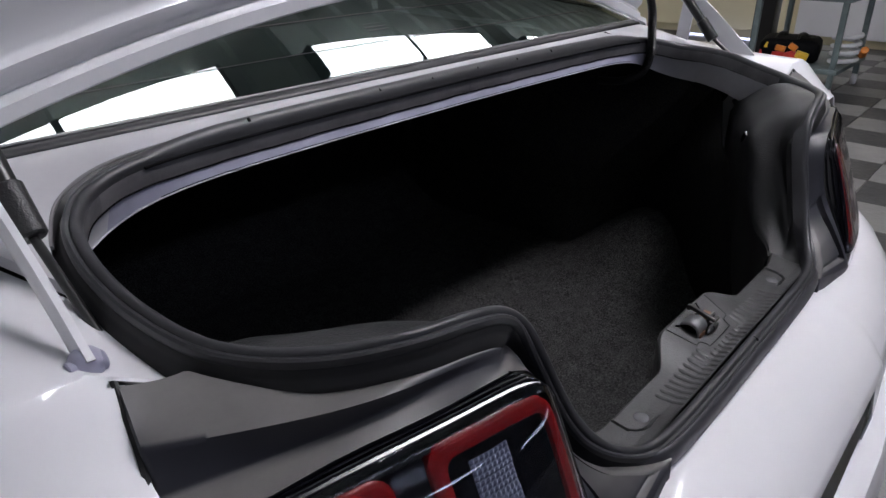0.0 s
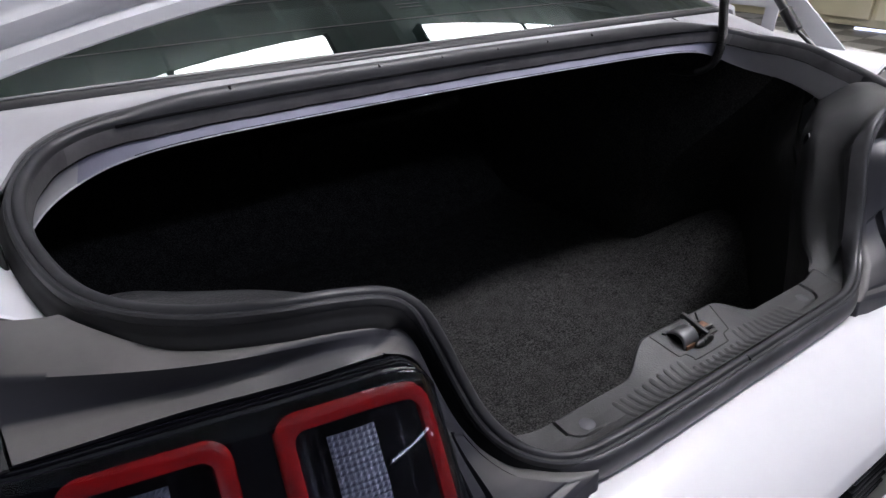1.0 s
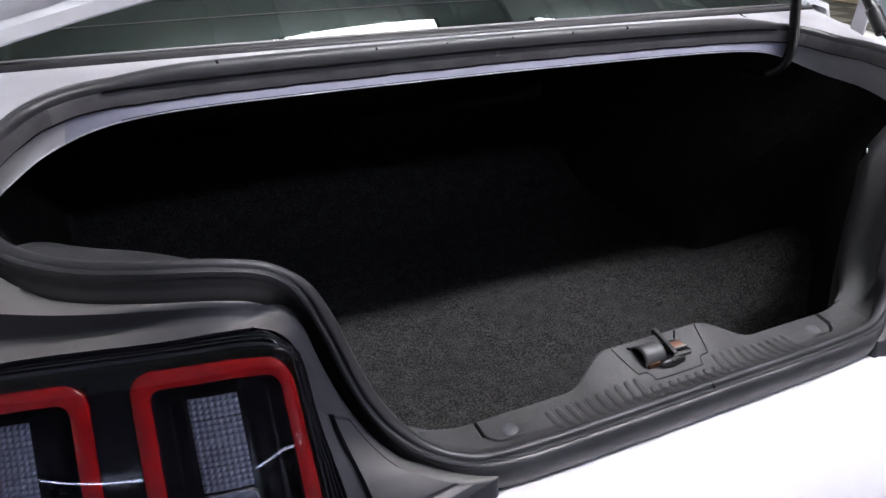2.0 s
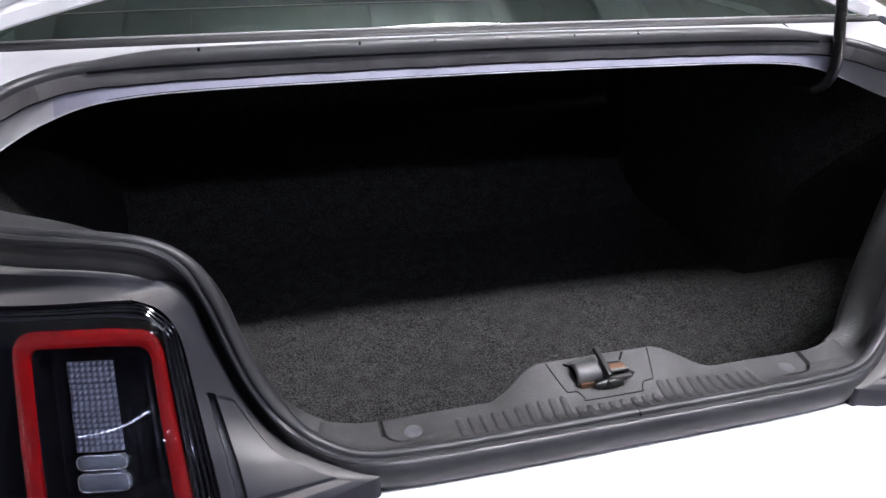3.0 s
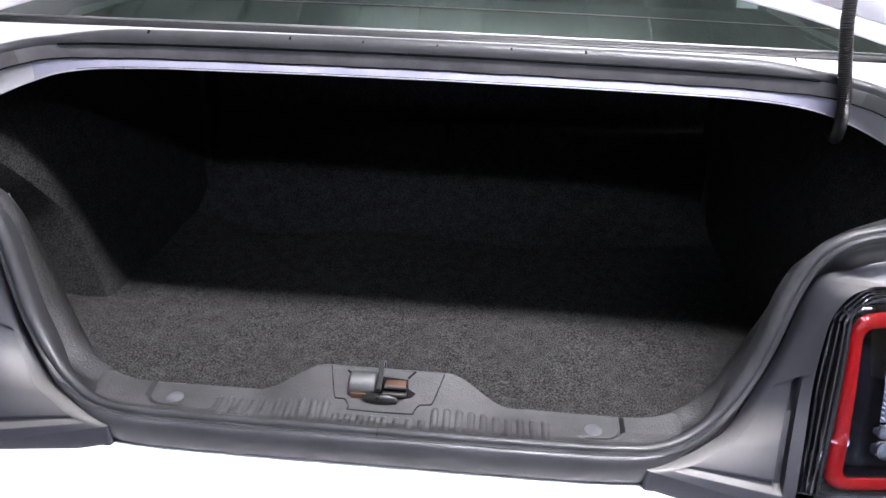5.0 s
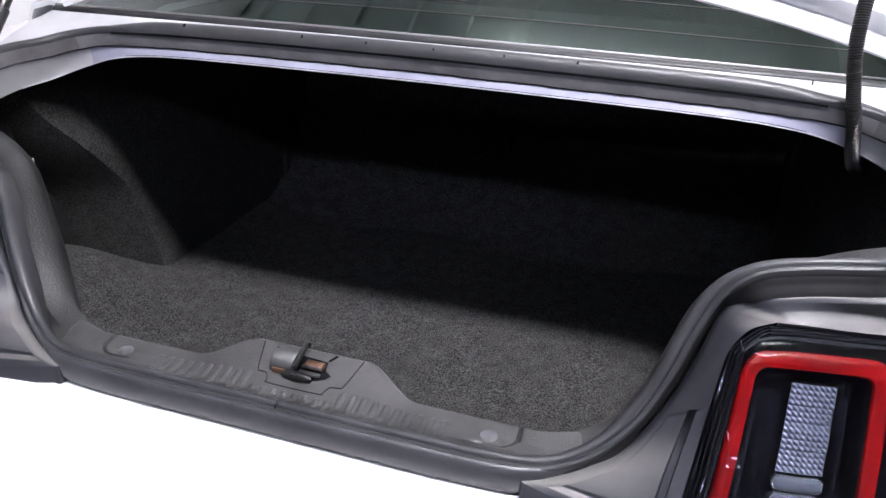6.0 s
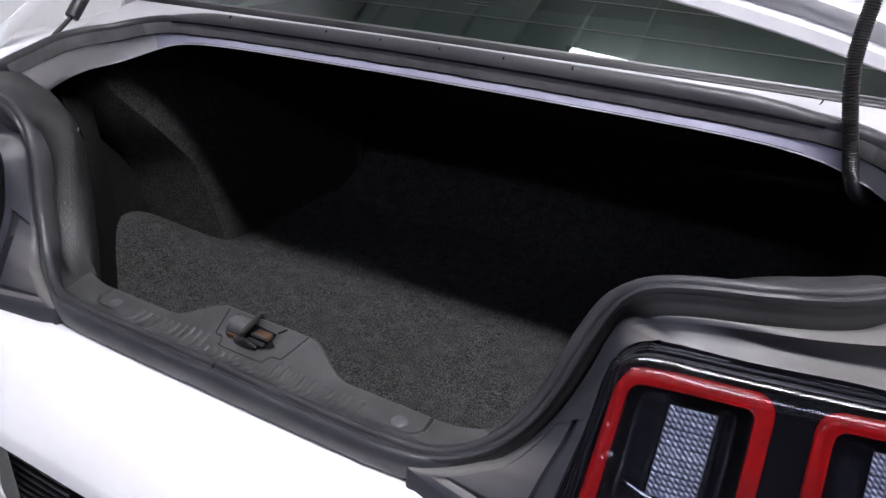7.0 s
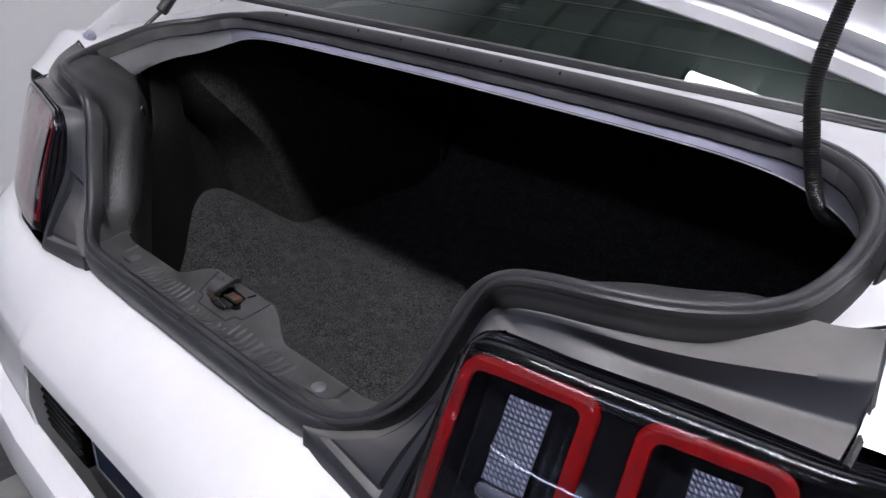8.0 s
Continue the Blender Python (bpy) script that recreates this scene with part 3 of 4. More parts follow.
# black grille insert and plate in the recess
insert = part("bumper_insert", joined(box((-0.17, -0.135, 0.46), (0.17, -0.12, 0.66), 0.004), box((-0.32, -0.168, 0.47), (-0.165, -0.12, 0.645), 0.006), box((0.165, -0.168, 0.47), (0.32, -0.12, 0.645), 0.006)), DEEP_RUBBER, bumper, "black ribbed plastic insert under the lip")
for k in range(9):
    z = 0.50 + k * 0.016
    for side in (1, -1):
        part("insert_rib", mirrored(box((0.170, -0.175, z), (0.30, -0.166, z + 0.006), 0.002, 1), side), TRIM, insert)
plate = part("licence_plate", box((-0.152, -0.156, 0.475), (0.152, -0.150, 0.628), 0.002), NAVY, bumper, "navy dealer plate with a white border and white bars")
for lo, hi in (((-0.148, 0.621), (0.148, 0.6245)), ((-0.148, 0.479), (0.148, 0.4825)), ((-0.1485, 0.479), (-0.145, 0.6245)), ((0.145, 0.479), (0.1485, 0.6245)), ((-0.10, 0.60), (-0.06, 0.606)), ((-0.05, 0.60), (0.02, 0.606)), ((-0.10, 0.585), (0.05, 0.59))):
    part("plate_bar", box((lo[0], -0.158, lo[1]), (hi[0], -0.1555, hi[1]), 0), WHITE, plate)

# ---- fillet panels: a ledge above the lamp with a step, running down into a wing with a triangular recess
HI = [(0.50, 0.040, 1.002), (0.547, 0.039, 1.004), (0.60, 0.044, 1.005), (0.665, 0.059, 1.009), (0.724, 0.086, 1.011), (0.806, 0.132, 1.014)]
LO = [(0.503, 0.038, 0.993), (0.55, 0.043, 0.993), (0.61, 0.055, 0.989), (0.665, 0.071, 0.984), (0.73, 0.094, 0.980), (0.806, 0.120, 0.976)]
EDGE = [(0.518, 0.020, 0.980), (0.55, 0.025, 0.980), (0.60, 0.034, 0.978), (0.69, 0.054, 0.977), (0.75, 0.064, 0.975), (0.808, 0.076, 0.971)]
LAMP_IN = [(0.455, -0.080, 0.755), (0.458, -0.066, 0.785), (0.464, -0.042, 0.825), (0.470, -0.018, 0.862), (0.474, -0.004, 0.892), (0.478, 0.006, 0.932), (0.482, 0.010, 0.948), (0.489, 0.013, 0.962), (0.500, 0.016, 0.973), (0.518, 0.020, 0.980)]
fine = smooth_path(SEAL_HALF, 900)
fine_out = [p + s * (0.0175 + 0.004 * smoothstep(0.805, 0.82, p.z) * (1 - smoothstep(0.93, 0.985, p.z))) + n * -(0.008 + 0.018 * smoothstep(0.95, 1.02, p.z) - 0.013 * smoothstep(0.665, 0.72, p.x)) for p, (t, n, s) in zip(fine, frames(fine, UP))]
climb_a = resample([q for p, q in zip(fine, fine_out) if p.x > 0.296 and p.y < 0.2 and p.z < 0.985 and p.x < 0.6], 160)
climb_b = smooth_path(LAMP_IN, 160)
roof_line = [q for p, q in zip(fine, fine_out) if p.z >= 0.985 and p.y < 0.24 and p.x > 0.44]
hi_, lo_, edge_ = (smooth_path(q, 200) for q in (HI, LO, EDGE))


def at_x(line, x):
    best = line[0]
    for a, b in zip(line, line[1:]):
        if a.x <= x <= b.x:
            return a.lerp(b, (x - a.x) / max(b.x - a.x, 1e-6))
        if abs(b.x - x) < abs(best.x - x):
            best = b
    return V(x, best.y, best.z)


top_edge = at_x(roof_line, 0.742)


def rising_edge(k):
    """The panel's back edge beyond the weatherstrip, curling up to its outer corner."""
    p = top_edge.lerp(V(0.796, 0.174, 1.043), k)
    p.z = top_edge.z + (1.043 - top_edge.z) * k ** 1.7
    return p


stations = []
CREST, MARGIN, WALL_W = 0.010, 0.014, 0.0015       # widths round the wing's recess
for i, (a, b) in enumerate(zip(climb_a, climb_b)):
    f, width = i / 159, (b - a).length
    room = width - CREST - MARGIN
    sunk = smoothstep(0.062, 0.070, f) * smoothstep(0.013, 0.019, room) * (1 - smoothstep(0.880, 0.888, b.z))
    groove = 0.30 * (1 - smoothstep(0.095, 0.11, f))
    end = width - MARGIN
    cuts = (CREST / 3, CREST * 2 / 3, CREST, CREST + WALL_W, CREST + 0.5 * room, end - 0.0105, end - 0.0085, end - 0.0015, end)
    even = (0.075, 0.15, 0.225, 0.30, 0.324, 0.48, 0.55, 0.725, 0.90)
    g = max(smoothstep(0.74, 1.0, f), 1 - smoothstep(0.004, 0.013, room))
    row = [a + V(0, 0.010, 0), a]
    for cut, e, k in zip(cuts, even, (0, 0, 0, 0.14, 0.20, 0.26, 1.0, 1.0, 0)):
        deep = 0.015 * sunk * min(1.0, k + groove * (k > 0))
        row.append(a.lerp(b, (cut / width) * (1 - g) + e * g) + V(0.2 * deep, deep - 0.002, 0))
    stations.append(row + [b, b + V(0.006, 0.018, -0.002)])
x_a = climb_a[-1].x
for i in range(1, 111):
    u = i / 110
    xa, xb = x_a + (0.806 - x_a) * u, 0.518 + 0.288 * u
    a = at_x(roof_line, xa) if xa < 0.742 else rising_edge((xa - 0.742) / 0.064)
    b = at_x(edge_, xb)
    xm = (xa + xb) / 2
    w = smoothstep(0.0, 0.42, u)
    h = a.lerp(b, 0.30).lerp(at_x(hi_, xm), w)
    l = a.lerp(b, 0.50).lerp(at_x(lo_, xm), w)
    stations.append([a + V(0, 0.006, -0.014), a, a.lerp(h, 0.3) + V(0, 0, 0.0016), a.lerp(h, 0.6) + V(0, 0, 0.0018), a.lerp(h, 0.92) + V(0, 0, 0.0005), h, h.lerp(l, 0.12), h.lerp(l, 0.9), l.lerp(b, 0.1), l.lerp(b, 0.45), l.lerp(b, 0.8), b, b + V(0, 0.006, -0.010)])
foot_row = stations[0]
skirt = [p + V(0, 0.001 * k - 0.004, -0.050) for k, p in enumerate(foot_row)]
stations = [[p + V(0, 0.03, -0.004) for p in skirt], skirt] + stations
for side in (1, -1):
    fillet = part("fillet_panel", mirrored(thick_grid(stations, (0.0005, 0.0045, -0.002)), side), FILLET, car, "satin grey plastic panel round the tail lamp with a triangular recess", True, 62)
    part("panel_end", mirrored(sweep([V(0.746, 0.179, 1.013), V(0.770, 0.179, 1.026), V(0.797, 0.178, 1.045), V(0.806, 0.137, 1.006), V(0.812, 0.118, 0.981), V(0.812, 0.075, 0.969)], [(-0.003, -0.010), (-0.003, 0.001), (0, 0.0022), (0.003, 0.001), (0.003, -0.010)], V(0, -0.3, 1)), side), TRIM, fillet)

# ---- tail lamps
LAMP_TOP = [(0.4915, -0.006, 0.958), (0.500, -0.003, 0.968), (0.515, 0.003, 0.972), (0.54, 0.010, 0.972), (0.60, 0.024, 0.969), (0.69, 0.044, 0.967), (0.75, 0.056, 0.966), (0.81, 0.070, 0.964), (0.87, 0.10, 0.961), (0.915, 0.15, 0.958)]
LAMP_LOW = [(0.477, -0.072, 0.772), (0.50, -0.074, 0.772), (0.57, -0.066, 0.771), (0.67, -0.044, 0.770), (0.74, -0.022, 0.769), (0.81, 0.010, 0.768), (0.88, 0.060, 0.767), (0.925, 0.120, 0.767)]
lamp_top, lamp_low = smooth_path(LAMP_TOP, 81), smooth_path(LAMP_LOW, 81)


def lamp_point(s, h, out=0.0):
    """A point of the lamp's face: s from its inner end outward, h from its head down."""
    i = min(max(s, 0), 1) * 80
    k = min(int(i), 79)
    a, b = lamp_top[k].lerp(lamp_top[k + 1], i - k), lamp_low[k].lerp(lamp_low[k + 1], i - k)
    return a.lerp(b, h) + V(0.1, -1, 0.45).normalized() * (out + 0.005 * math.sin(math.pi * min(max(h, 0), 1)) ** 0.8)


def rounded(s0, s1, h0, h1, rs, rh, n=6):
    pts = []
    for cs, ch, a0 in ((s1 - rs, h0 + rh, -90), (s1 - rs, h1 - rh, 0), (s0 + rs, h1 - rh, 90), (s0 + rs, h0 + rh, 180)):
        for i in range(n + 1):
            a = radians(a0 + 90 * i / n)
            pts.append((cs + rs * math.cos(a), ch + rh * math.sin(a)))
    return pts


def along(outline, per=3):
    out = []
    for (a, b), (c, d) in zip(outline, outline[1:] + outline[:1]):
        for i in range(per):
            out.append((a + (c - a) * i / per, b + (d - b) * i / per))
    return out


ELEMENTS = ((0.012, 0.318, 0.058), (0.388, 0.668, 0.066), (0.728, 0.962, 0.07))
DEEP = -0.030        # floor of the lamp's tray
TRAY_S = (0.0, 0.003, 0.0045, 0.006) + tuple(0.006 + 0.984 * i / 36 for i in range(1, 36)) + (0.990, 0.992, 0.995, 1.0)
TRAY_H = (0.0, 0.010, 0.013, 0.016, 0.1, 0.2, 0.35, 0.5, 0.65, 0.8, 0.9, 0.965, 0.968, 0.972, 1.0)


def toward(line, other, k):
    return [(a + (c - a) * k, b + (d - b) * k) for (a, b), (c, d) in zip(line, other)]


def loft(lines, wrap=True):
    """A sheet through (line of (s, h), depth) pairs on the lamp's face."""
    return grid([[lamp_point(s, h, o) for s, h in line] for line, o in lines], False, wrap)


def plate_on(s0, s1, h0, h1, o, n=12, edge=0.003):
    """A gloss strip on the lamp's face with turned-down edges."""
    rows = []
    for h, k in ((h0, 0), (h0 + 0.006, 1), ((h0 + h1) / 2, 1), (h1 - 0.006, 1), (h1, 0)):
        rows.append([lamp_point(s0 + (s1 - s0) * i / n, h, o - (0 if k and 0 < i < n else edge)) for i in range(n + 1)])
    return grid(rows)


for side in (1, -1):
    rows = []
    for h in TRAY_H:
        p = lamp_point(0, h)
        q = min(climb_b, key=lambda v: abs(v.z - p.z))
        wall = 0.013 <= h <= 0.968
        rows.append([V(q.x + 0.001, q.y + 0.006, p.z), p + V(-0.002, 0.003, 0)] + [lamp_point(s, h, DEEP if wall and 0.0045 <= s <= 0.992 else 0) for s in TRAY_S])
    rows.insert(0, [p + V(0, 0.003, 0.0015) for p in rows[0]])
    rows.insert(0, [V(p.x, max(p.y, (at_x(edge_, p.x).y if p.x > 0.518 else 0.018) + 0.006), p.z - 0.002) for p in rows[1]])
    lamp = part("tail_lamp", mirrored(thick_grid(rows, (0, 0.034, -0.004)), side), LAMP_BODY, car, "gloss black tail lamp with three red framed elements", True, 30)
    for k, share in enumerate((0.86, 0.56, 0.26)):
        line = [lamp_point(0.985 - 0.94 * i / 24, 0) + V(0, 0.004 + 0.006 * k, 0.0025) for i in range(25)]
        for h in (0.035, 0.10, 0.2, 0.35, 0.5, 0.65, 0.8, 0.92, 0.99):
            p = lamp_point(0, h)
            q = min(climb_b, key=lambda v: abs(v.z - p.z))
            line.append(V(q.x + 0.001, q.y + 0.006, p.z).lerp(p + V(-0.002, 0.003, 0), share) + V(0, -0.0016, 0.0006))
        part("rim", mirrored(sweep(smooth_path(line, 150), ring(0.0018, 8), V(0.2, -0.6, 0.7)), side), GLOSS_RIM, lamp)
    # gloss bezel strips between and round the framed elements
    for s0, s1 in ((0.314, 0.392), (0.664, 0.732), (0.958, 0.99)):
        part("bezel", mirrored(plate_on(s0, s1, 0.03, 0.955, -0.007), side), GLOSS, lamp)
    for h0, h1 in ((0.014, 0.090), (0.940, 0.966)):
        part("bezel", mirrored(plate_on(0.006, 0.988, h0, h1, -0.008, 40), side), GLOSS, lamp)
    for s0, s1, h0 in ELEMENTS:
        w = s1 - s0
        o_line = along(rounded(s0, s1, h0, 0.95, 0.045, 0.10))
        i_line = along(rounded(s0 + 0.036, s1 - 0.036, h0 + 0.082, 0.885, 0.022, 0.05))
        f_line = along(rounded(s0 + 0.058, s1 - 0.058, h0 + 0.125, 0.865, 0.022, 0.05))
        part("red_frame", mirrored(loft(((o_line, -0.014), (o_line, -0.0055), (toward(o_line, i_line, 0.10), -0.0034), (toward(o_line, i_line, 0.35), -0.0022), (toward(o_line, i_line, 0.65), -0.0022), (toward(o_line, i_line, 0.92), -0.0036), (i_line, -0.0062), (i_line, -0.014))), side), RED, lamp, "glossy red light guide frame")
        # curved gloss walls down into the element
        part("element_cup", mirrored(loft(((toward(i_line, o_line, 0.02), -0.0075), (toward(i_line, f_line, 0.15), -0.010), (toward(i_line, f_line, 0.45), -0.016), (toward(i_line, f_line, 0.8), -0.023), (f_line, -0.029))), side), GLOSS, lamp, "gloss black cup inside the frame")
        # tall faceted reflector on a column
        m0, m1 = s0 + 0.385 * w, s0 + 0.685 * w
        n_s, n_h, top_h, low_h = 8, 16, 0.205, 0.615
        rows = []
        for j in range(n_h * 2 + 1):
            h = top_h + (low_h - top_h) * j / (n_h * 2)
            rows.append([lamp_point(m0 + (m1 - m0) * i / (n_s * 2), h, -0.0165 + (0.0019 if i % 2 and j % 2 else 0.0) + 0.0016 * math.sin(math.pi * i / (n_s * 2)) - 0.0012 * ((j // 8) % 2)) for i in range(n_s * 2 + 1)])
        reflector = part("reflector", mirrored(grid(rows), side), FACET, lamp, "clear faceted reversing lens", False)
        part("column", mirrored(grid([[lamp_point(m0 + (m1 - m0) * i / 8 * 1.0, h, o) for i in range(9)] for h, o in ((top_h - 0.02, DEEP), (top_h - 0.012, -0.0185), (top_h, -0.0172))]), side), SMOKE, reflector)
        for e0, e1 in ((m0 - 0.006, m0), (m1 + 0.006, m1)):
            part("column", mirrored(grid([[lamp_point(e0, h, DEEP), lamp_point((e0 + e1) / 2, h, -0.022), lamp_point(e1, h, -0.0168)] for h in (top_h, 0.35, 0.5, 0.7, 0.82)]), side), SMOKE, reflector)
        # rounded clear blocks below it with bright rims
        for b0, b1, lift in ((0.63, 0.70, 0.0), (0.712, 0.80, 0.002)):
            line = along(rounded(m0 - 0.004, m1 + 0.004, b0, b1, 0.014, 0.028))
            mid = [((m0 + m1) / 2, (b0 + b1) / 2)] * len(line)
            block = part("clear_block", mirrored(loft(((line, -0.024), (line, -0.0165 + lift), (toward(line, mid, 0.16), -0.0135 + lift), (toward(line, mid, 0.55), -0.0122 + lift), (toward(line, mid, 0.97), -0.0120 + lift))), side), CLEAR, lamp, "clear rounded lens block")
            part("block_rim", mirrored(sweep([lamp_point(a, b, -0.0152 + lift) for a, b in toward(line, mid, 0.05)], ring(0.0010, 6), V(0, -1, 0.4), True), side), CHROME, block)
        # slanting gloss wings beside the column
        for a0, a1 in ((s0 + 0.215 * w, m0 - 0.012), (s1 - 0.215 * w, m1 + 0.012)):
            rows = [[lamp_point(a0 + (a1 - a0) * k, h, -0.0285 + 0.008 * math.sin(math.pi * k) * smoothstep(0.15, 0.5, h)) for k in (0, 0.25, 0.5, 0.75, 1)] for h in (0.20, 0.32, 0.45, 0.6, 0.75, 0.84)]
            part("smoked_bar", mirrored(grid(rows), side), SMOKE, lamp)
    # clear outer lens over the whole lamp
    rows = []
    for h in (0.006, 0.012, 0.022, 0.05, 0.12, 0.25, 0.4, 0.55, 0.7, 0.85, 0.93, 0.965, 0.98, 0.99):
        edge_h = smoothstep(0.0, 0.05, h) * (1 - smoothstep(0.94, 0.995, h))
        rows.append([lamp_point(0.001 + 0.997 * i / 64, h, -0.0005 + 0.005 * (edge_h * smoothstep(0, 3, i) * smoothstep(0, 3, 64 - i)) ** 0.6) for i in range(65)])
    cover = part("outer_lens", mirrored(thick_grid(rows, (0, 0.0018, -0.0006)), side), COVER, lamp, "clear outer lens of the tail lamp")
    cover.visible_shadow = False

# ---- sill: grey scuff plate with ribs, pads and latch cover
def sill_inner(x):
    a = abs(x)
    hump = 1 - smoothstep(0.075, 0.155, a)
    return 0.024 + 0.032 * hump + 0.012 * smoothstep(0.30, 0.37, a), 0.783 + 0.022 * hump + 0.006 * smoothstep(0.29, 0.37, a)


def pocket(x, y):
    """Depth of the crescent groove round each push clip."""
    dx = abs(x) - 0.251
    r = math.hypot(max(dx - 0.0095, 0.0), max(0.008 - y, 0.0)) + 0.0095
    outer = smoothstep(-0.026, 0.004, dx)
    if y < -0.030 or dx < -0.03:
        return 0.0
    return outer * (0.0012 * (1 - smoothstep(0.0325, 0.0345, r)) + 0.0060 * smoothstep(0.0308, 0.0318, r) * (1 - smoothstep(0.0335, 0.0347, r)))


def sill_z(x, y):
    ye, ze = sill_inner(x)
    return interp(y, [(-0.038, 0.791), (-0.032, 0.7845), (-0.018, 0.7805), (0.0, 0.780 + 0.25 * (ze - 0.783)), (ye, ze)]) - pocket(x, y) - 0.009 * smoothstep(0.342, 0.372, abs(x))


sill_x = sorted(set([round(-0.374 + 0.748 * i / 156, 5) for i in range(157)] + [round(q * (0.220 + 0.0012 * i), 5) for i in range(54) for q in (1, -1)]))
sill_rows = []
for x in sill_x:
    ye, ze = sill_inner(x)
    r = [V(x, y, sill_z(x, y)) for y in (-0.036, -0.033, -0.030, -0.027)]
    r += [V(x, -0.025 + (ye * 0.96 + 0.025) * k / 34, sill_z(x, -0.025 + (ye * 0.96 + 0.025) * k / 34)) for k in range(35)]
    r += [V(x, ye + 0.002, ze - 0.003), V(x, ye + 0.003, ze - 0.012), V(x, ye + 0.004, 0.70)]
    sill_rows.append(r)
scuff = part("scuff_plate", thick_grid(sill_rows, (0, 0.001, -0.004)), SCUFF, car, "grey grained plastic sill trim with ribs")
RIB = ((-0.0052, -0.0012), (-0.0044, 0.0004), (-0.0026, 0.0017), (0.0, 0.0022), (0.0026, 0.0017), (0.0044, 0.0004), (0.0052, -0.0012))
for i in range(28):
    x = -0.1955 + 0.01445 * i
    y1 = 0.010 if abs(x) > 0.062 else -0.0080
    rows = []
    for k in range(15):
        y = -0.0325 + (y1 + 0.0325) * k / 14
        end = min(1.0, 0.45 + k / 2.5, (14 - k) / 2.2)
        rows.append([V(x + u * (0.55 + 0.45 * end), y, sill_z(x + u, y) + v * end - 0.0012 * (1 - end)) for u, v in RIB])
    part("rib", grid(rows), SCUFF, scuff)
for side in (1, -1):
    disc = bmesh.new()
    bmesh.ops.create_cone(disc, cap_ends=True, segments=24, radius1=0.0115, radius2=0.008, depth=0.0024)
    moved(disc, pose(side * 0.25, 0.0, 0.7798, 2, 0, 0))
    part("push_clip", disc, CLIP, scuff, "round grey push clip")

# latch cover and latch
cover = [(-0.069, 0.053), (-0.058, 0.014), (-0.053, 0.010), (-0.044, 0.009), (-0.038, 0.000), (-0.034, -0.004), (0.034, -0.004), (0.039, -0.001), (0.045, 0.008), (0.056, 0.010), (0.061, 0.014), (0.072, 0.053)]


def cover_z(x, y):
    return sill_z(x, min(y, sill_inner(x)[0]))


part("cover_groove", sweep(smooth_path([(x, y, cover_z(x, y) + 0.0004) for x, y in cover], 120), [(-0.0008, -0.0015), (-0.0006, 0.0003), (0.0006, 0.0003), (0.0008, -0.0015)], V(0, 0, 1)), DEEP_RUBBER, scuff)
hole = [(-0.043, 0.046), (-0.040, 0.026), (-0.036, 0.022), (-0.022, 0.016), (-0.018, 0.006), (0.018, 0.006), (0.020, 0.014), (0.034, 0.016), (0.040, 0.022), (0.030, 0.028), (0.028, 0.040), (-0.030, 0.044)]
bm = bmesh.new()
bm.faces.new([bm.verts.new((x, y, cover_z(x, y) + 0.0012)) for x, y in hole])
part("latch_opening", bm, DEEP_RUBBER, scuff, "dark opening around the latch", False)
hood = [(0.043, 0.8065), (0.037, 0.8105), (0.030, 0.8125), (0.023, 0.8115), (0.0175, 0.8075), (0.0145, 0.8015), (0.0135, 0.7945)]
rows = [[V(x, y, z + lift) for y, z in hood] for x, lift in ((-0.0415, -0.003), (-0.0405, -0.0008), (-0.038, 0.0), (-0.012, 0.0), (-0.0095, -0.0008), (-0.0085, -0.003))]
latch = part("latch", thick_grid(rows, (0, 0.0018, -0.0018)), LATCH_STEEL, scuff, "rolled grey steel trunk latch bracket with a black lever", True, 60)
lever = moved(box((-0.0032, -0.022, -0.003), (0.0032, 0.022, 0.003), 0.0014), pose(-0.004, 0.027, 0.8135, 15, 0, 2))
part("lever", joined(lever, box((-0.0078, 0.044, 0.8125), (0.0005, 0.0505, 0.8205), 0.002)), BLACK_METAL, latch, "black latch lever")
part("catch", box((0.002, 0.0225, 0.797), (0.027, 0.0345, 0.804), 0.0015), COPPER, latch, "brass plated catch")
part("catch_cheek", box((-0.038, 0.0115, 0.789), (-0.020, 0.0145, 0.7965), 0.001), COPPER, latch)
part("pawl", joined(tube((0.002, 0.0195, 0.8035), (0.028, 0.0195, 0.8035), 0.0022, 8), box((0.000, 0.0095, 0.7965), (0.029, 0.0165, 0.8005), 0.0015)), DARK_STEEL, latch, "steel pawl")
cap_ = bmesh.new()
bmesh.ops.create_uvsphere(cap_, u_segments=20, v_segments=10, radius=1)
moved(cap_, pose(-0.002, 0.0085, 0.7935, -20, 0, 0) @ Matrix.Diagonal((0.0215, 0.0045, 0.0065, 1)))
part("pivot", joined(cap_, tube((-0.004, 0.0035, 0.7965), (-0.004, 0.0080, 0.7965), 0.0035, 12)), BLACK_METAL, latch, "black pivot plate of the latch")
for tab in (((-0.043, 0.044), (-0.0475, 0.0475)), ((0.028, 0.042), (0.036, 0.052))):
    part("cover_tab", tube(*[(x, y, cover_z(x, y) + 0.001) for x, y in tab], 0.0013, 6), DEEP_RUBBER, latch)

# ---- grained black side trims that climb from the sill inside the weatherstrip
side_line = resample([p for p in half_path if p.x > 0.335 and p.z > 0.79 and p.y < 0.262], 80)
trim_out = [p + s * -0.0095 + n * -(0.012 - 0.006 * smoothstep(0.99, 1.03, p.z)) for p, (t, n, s) in zip(side_line, frames(side_line, UP))]
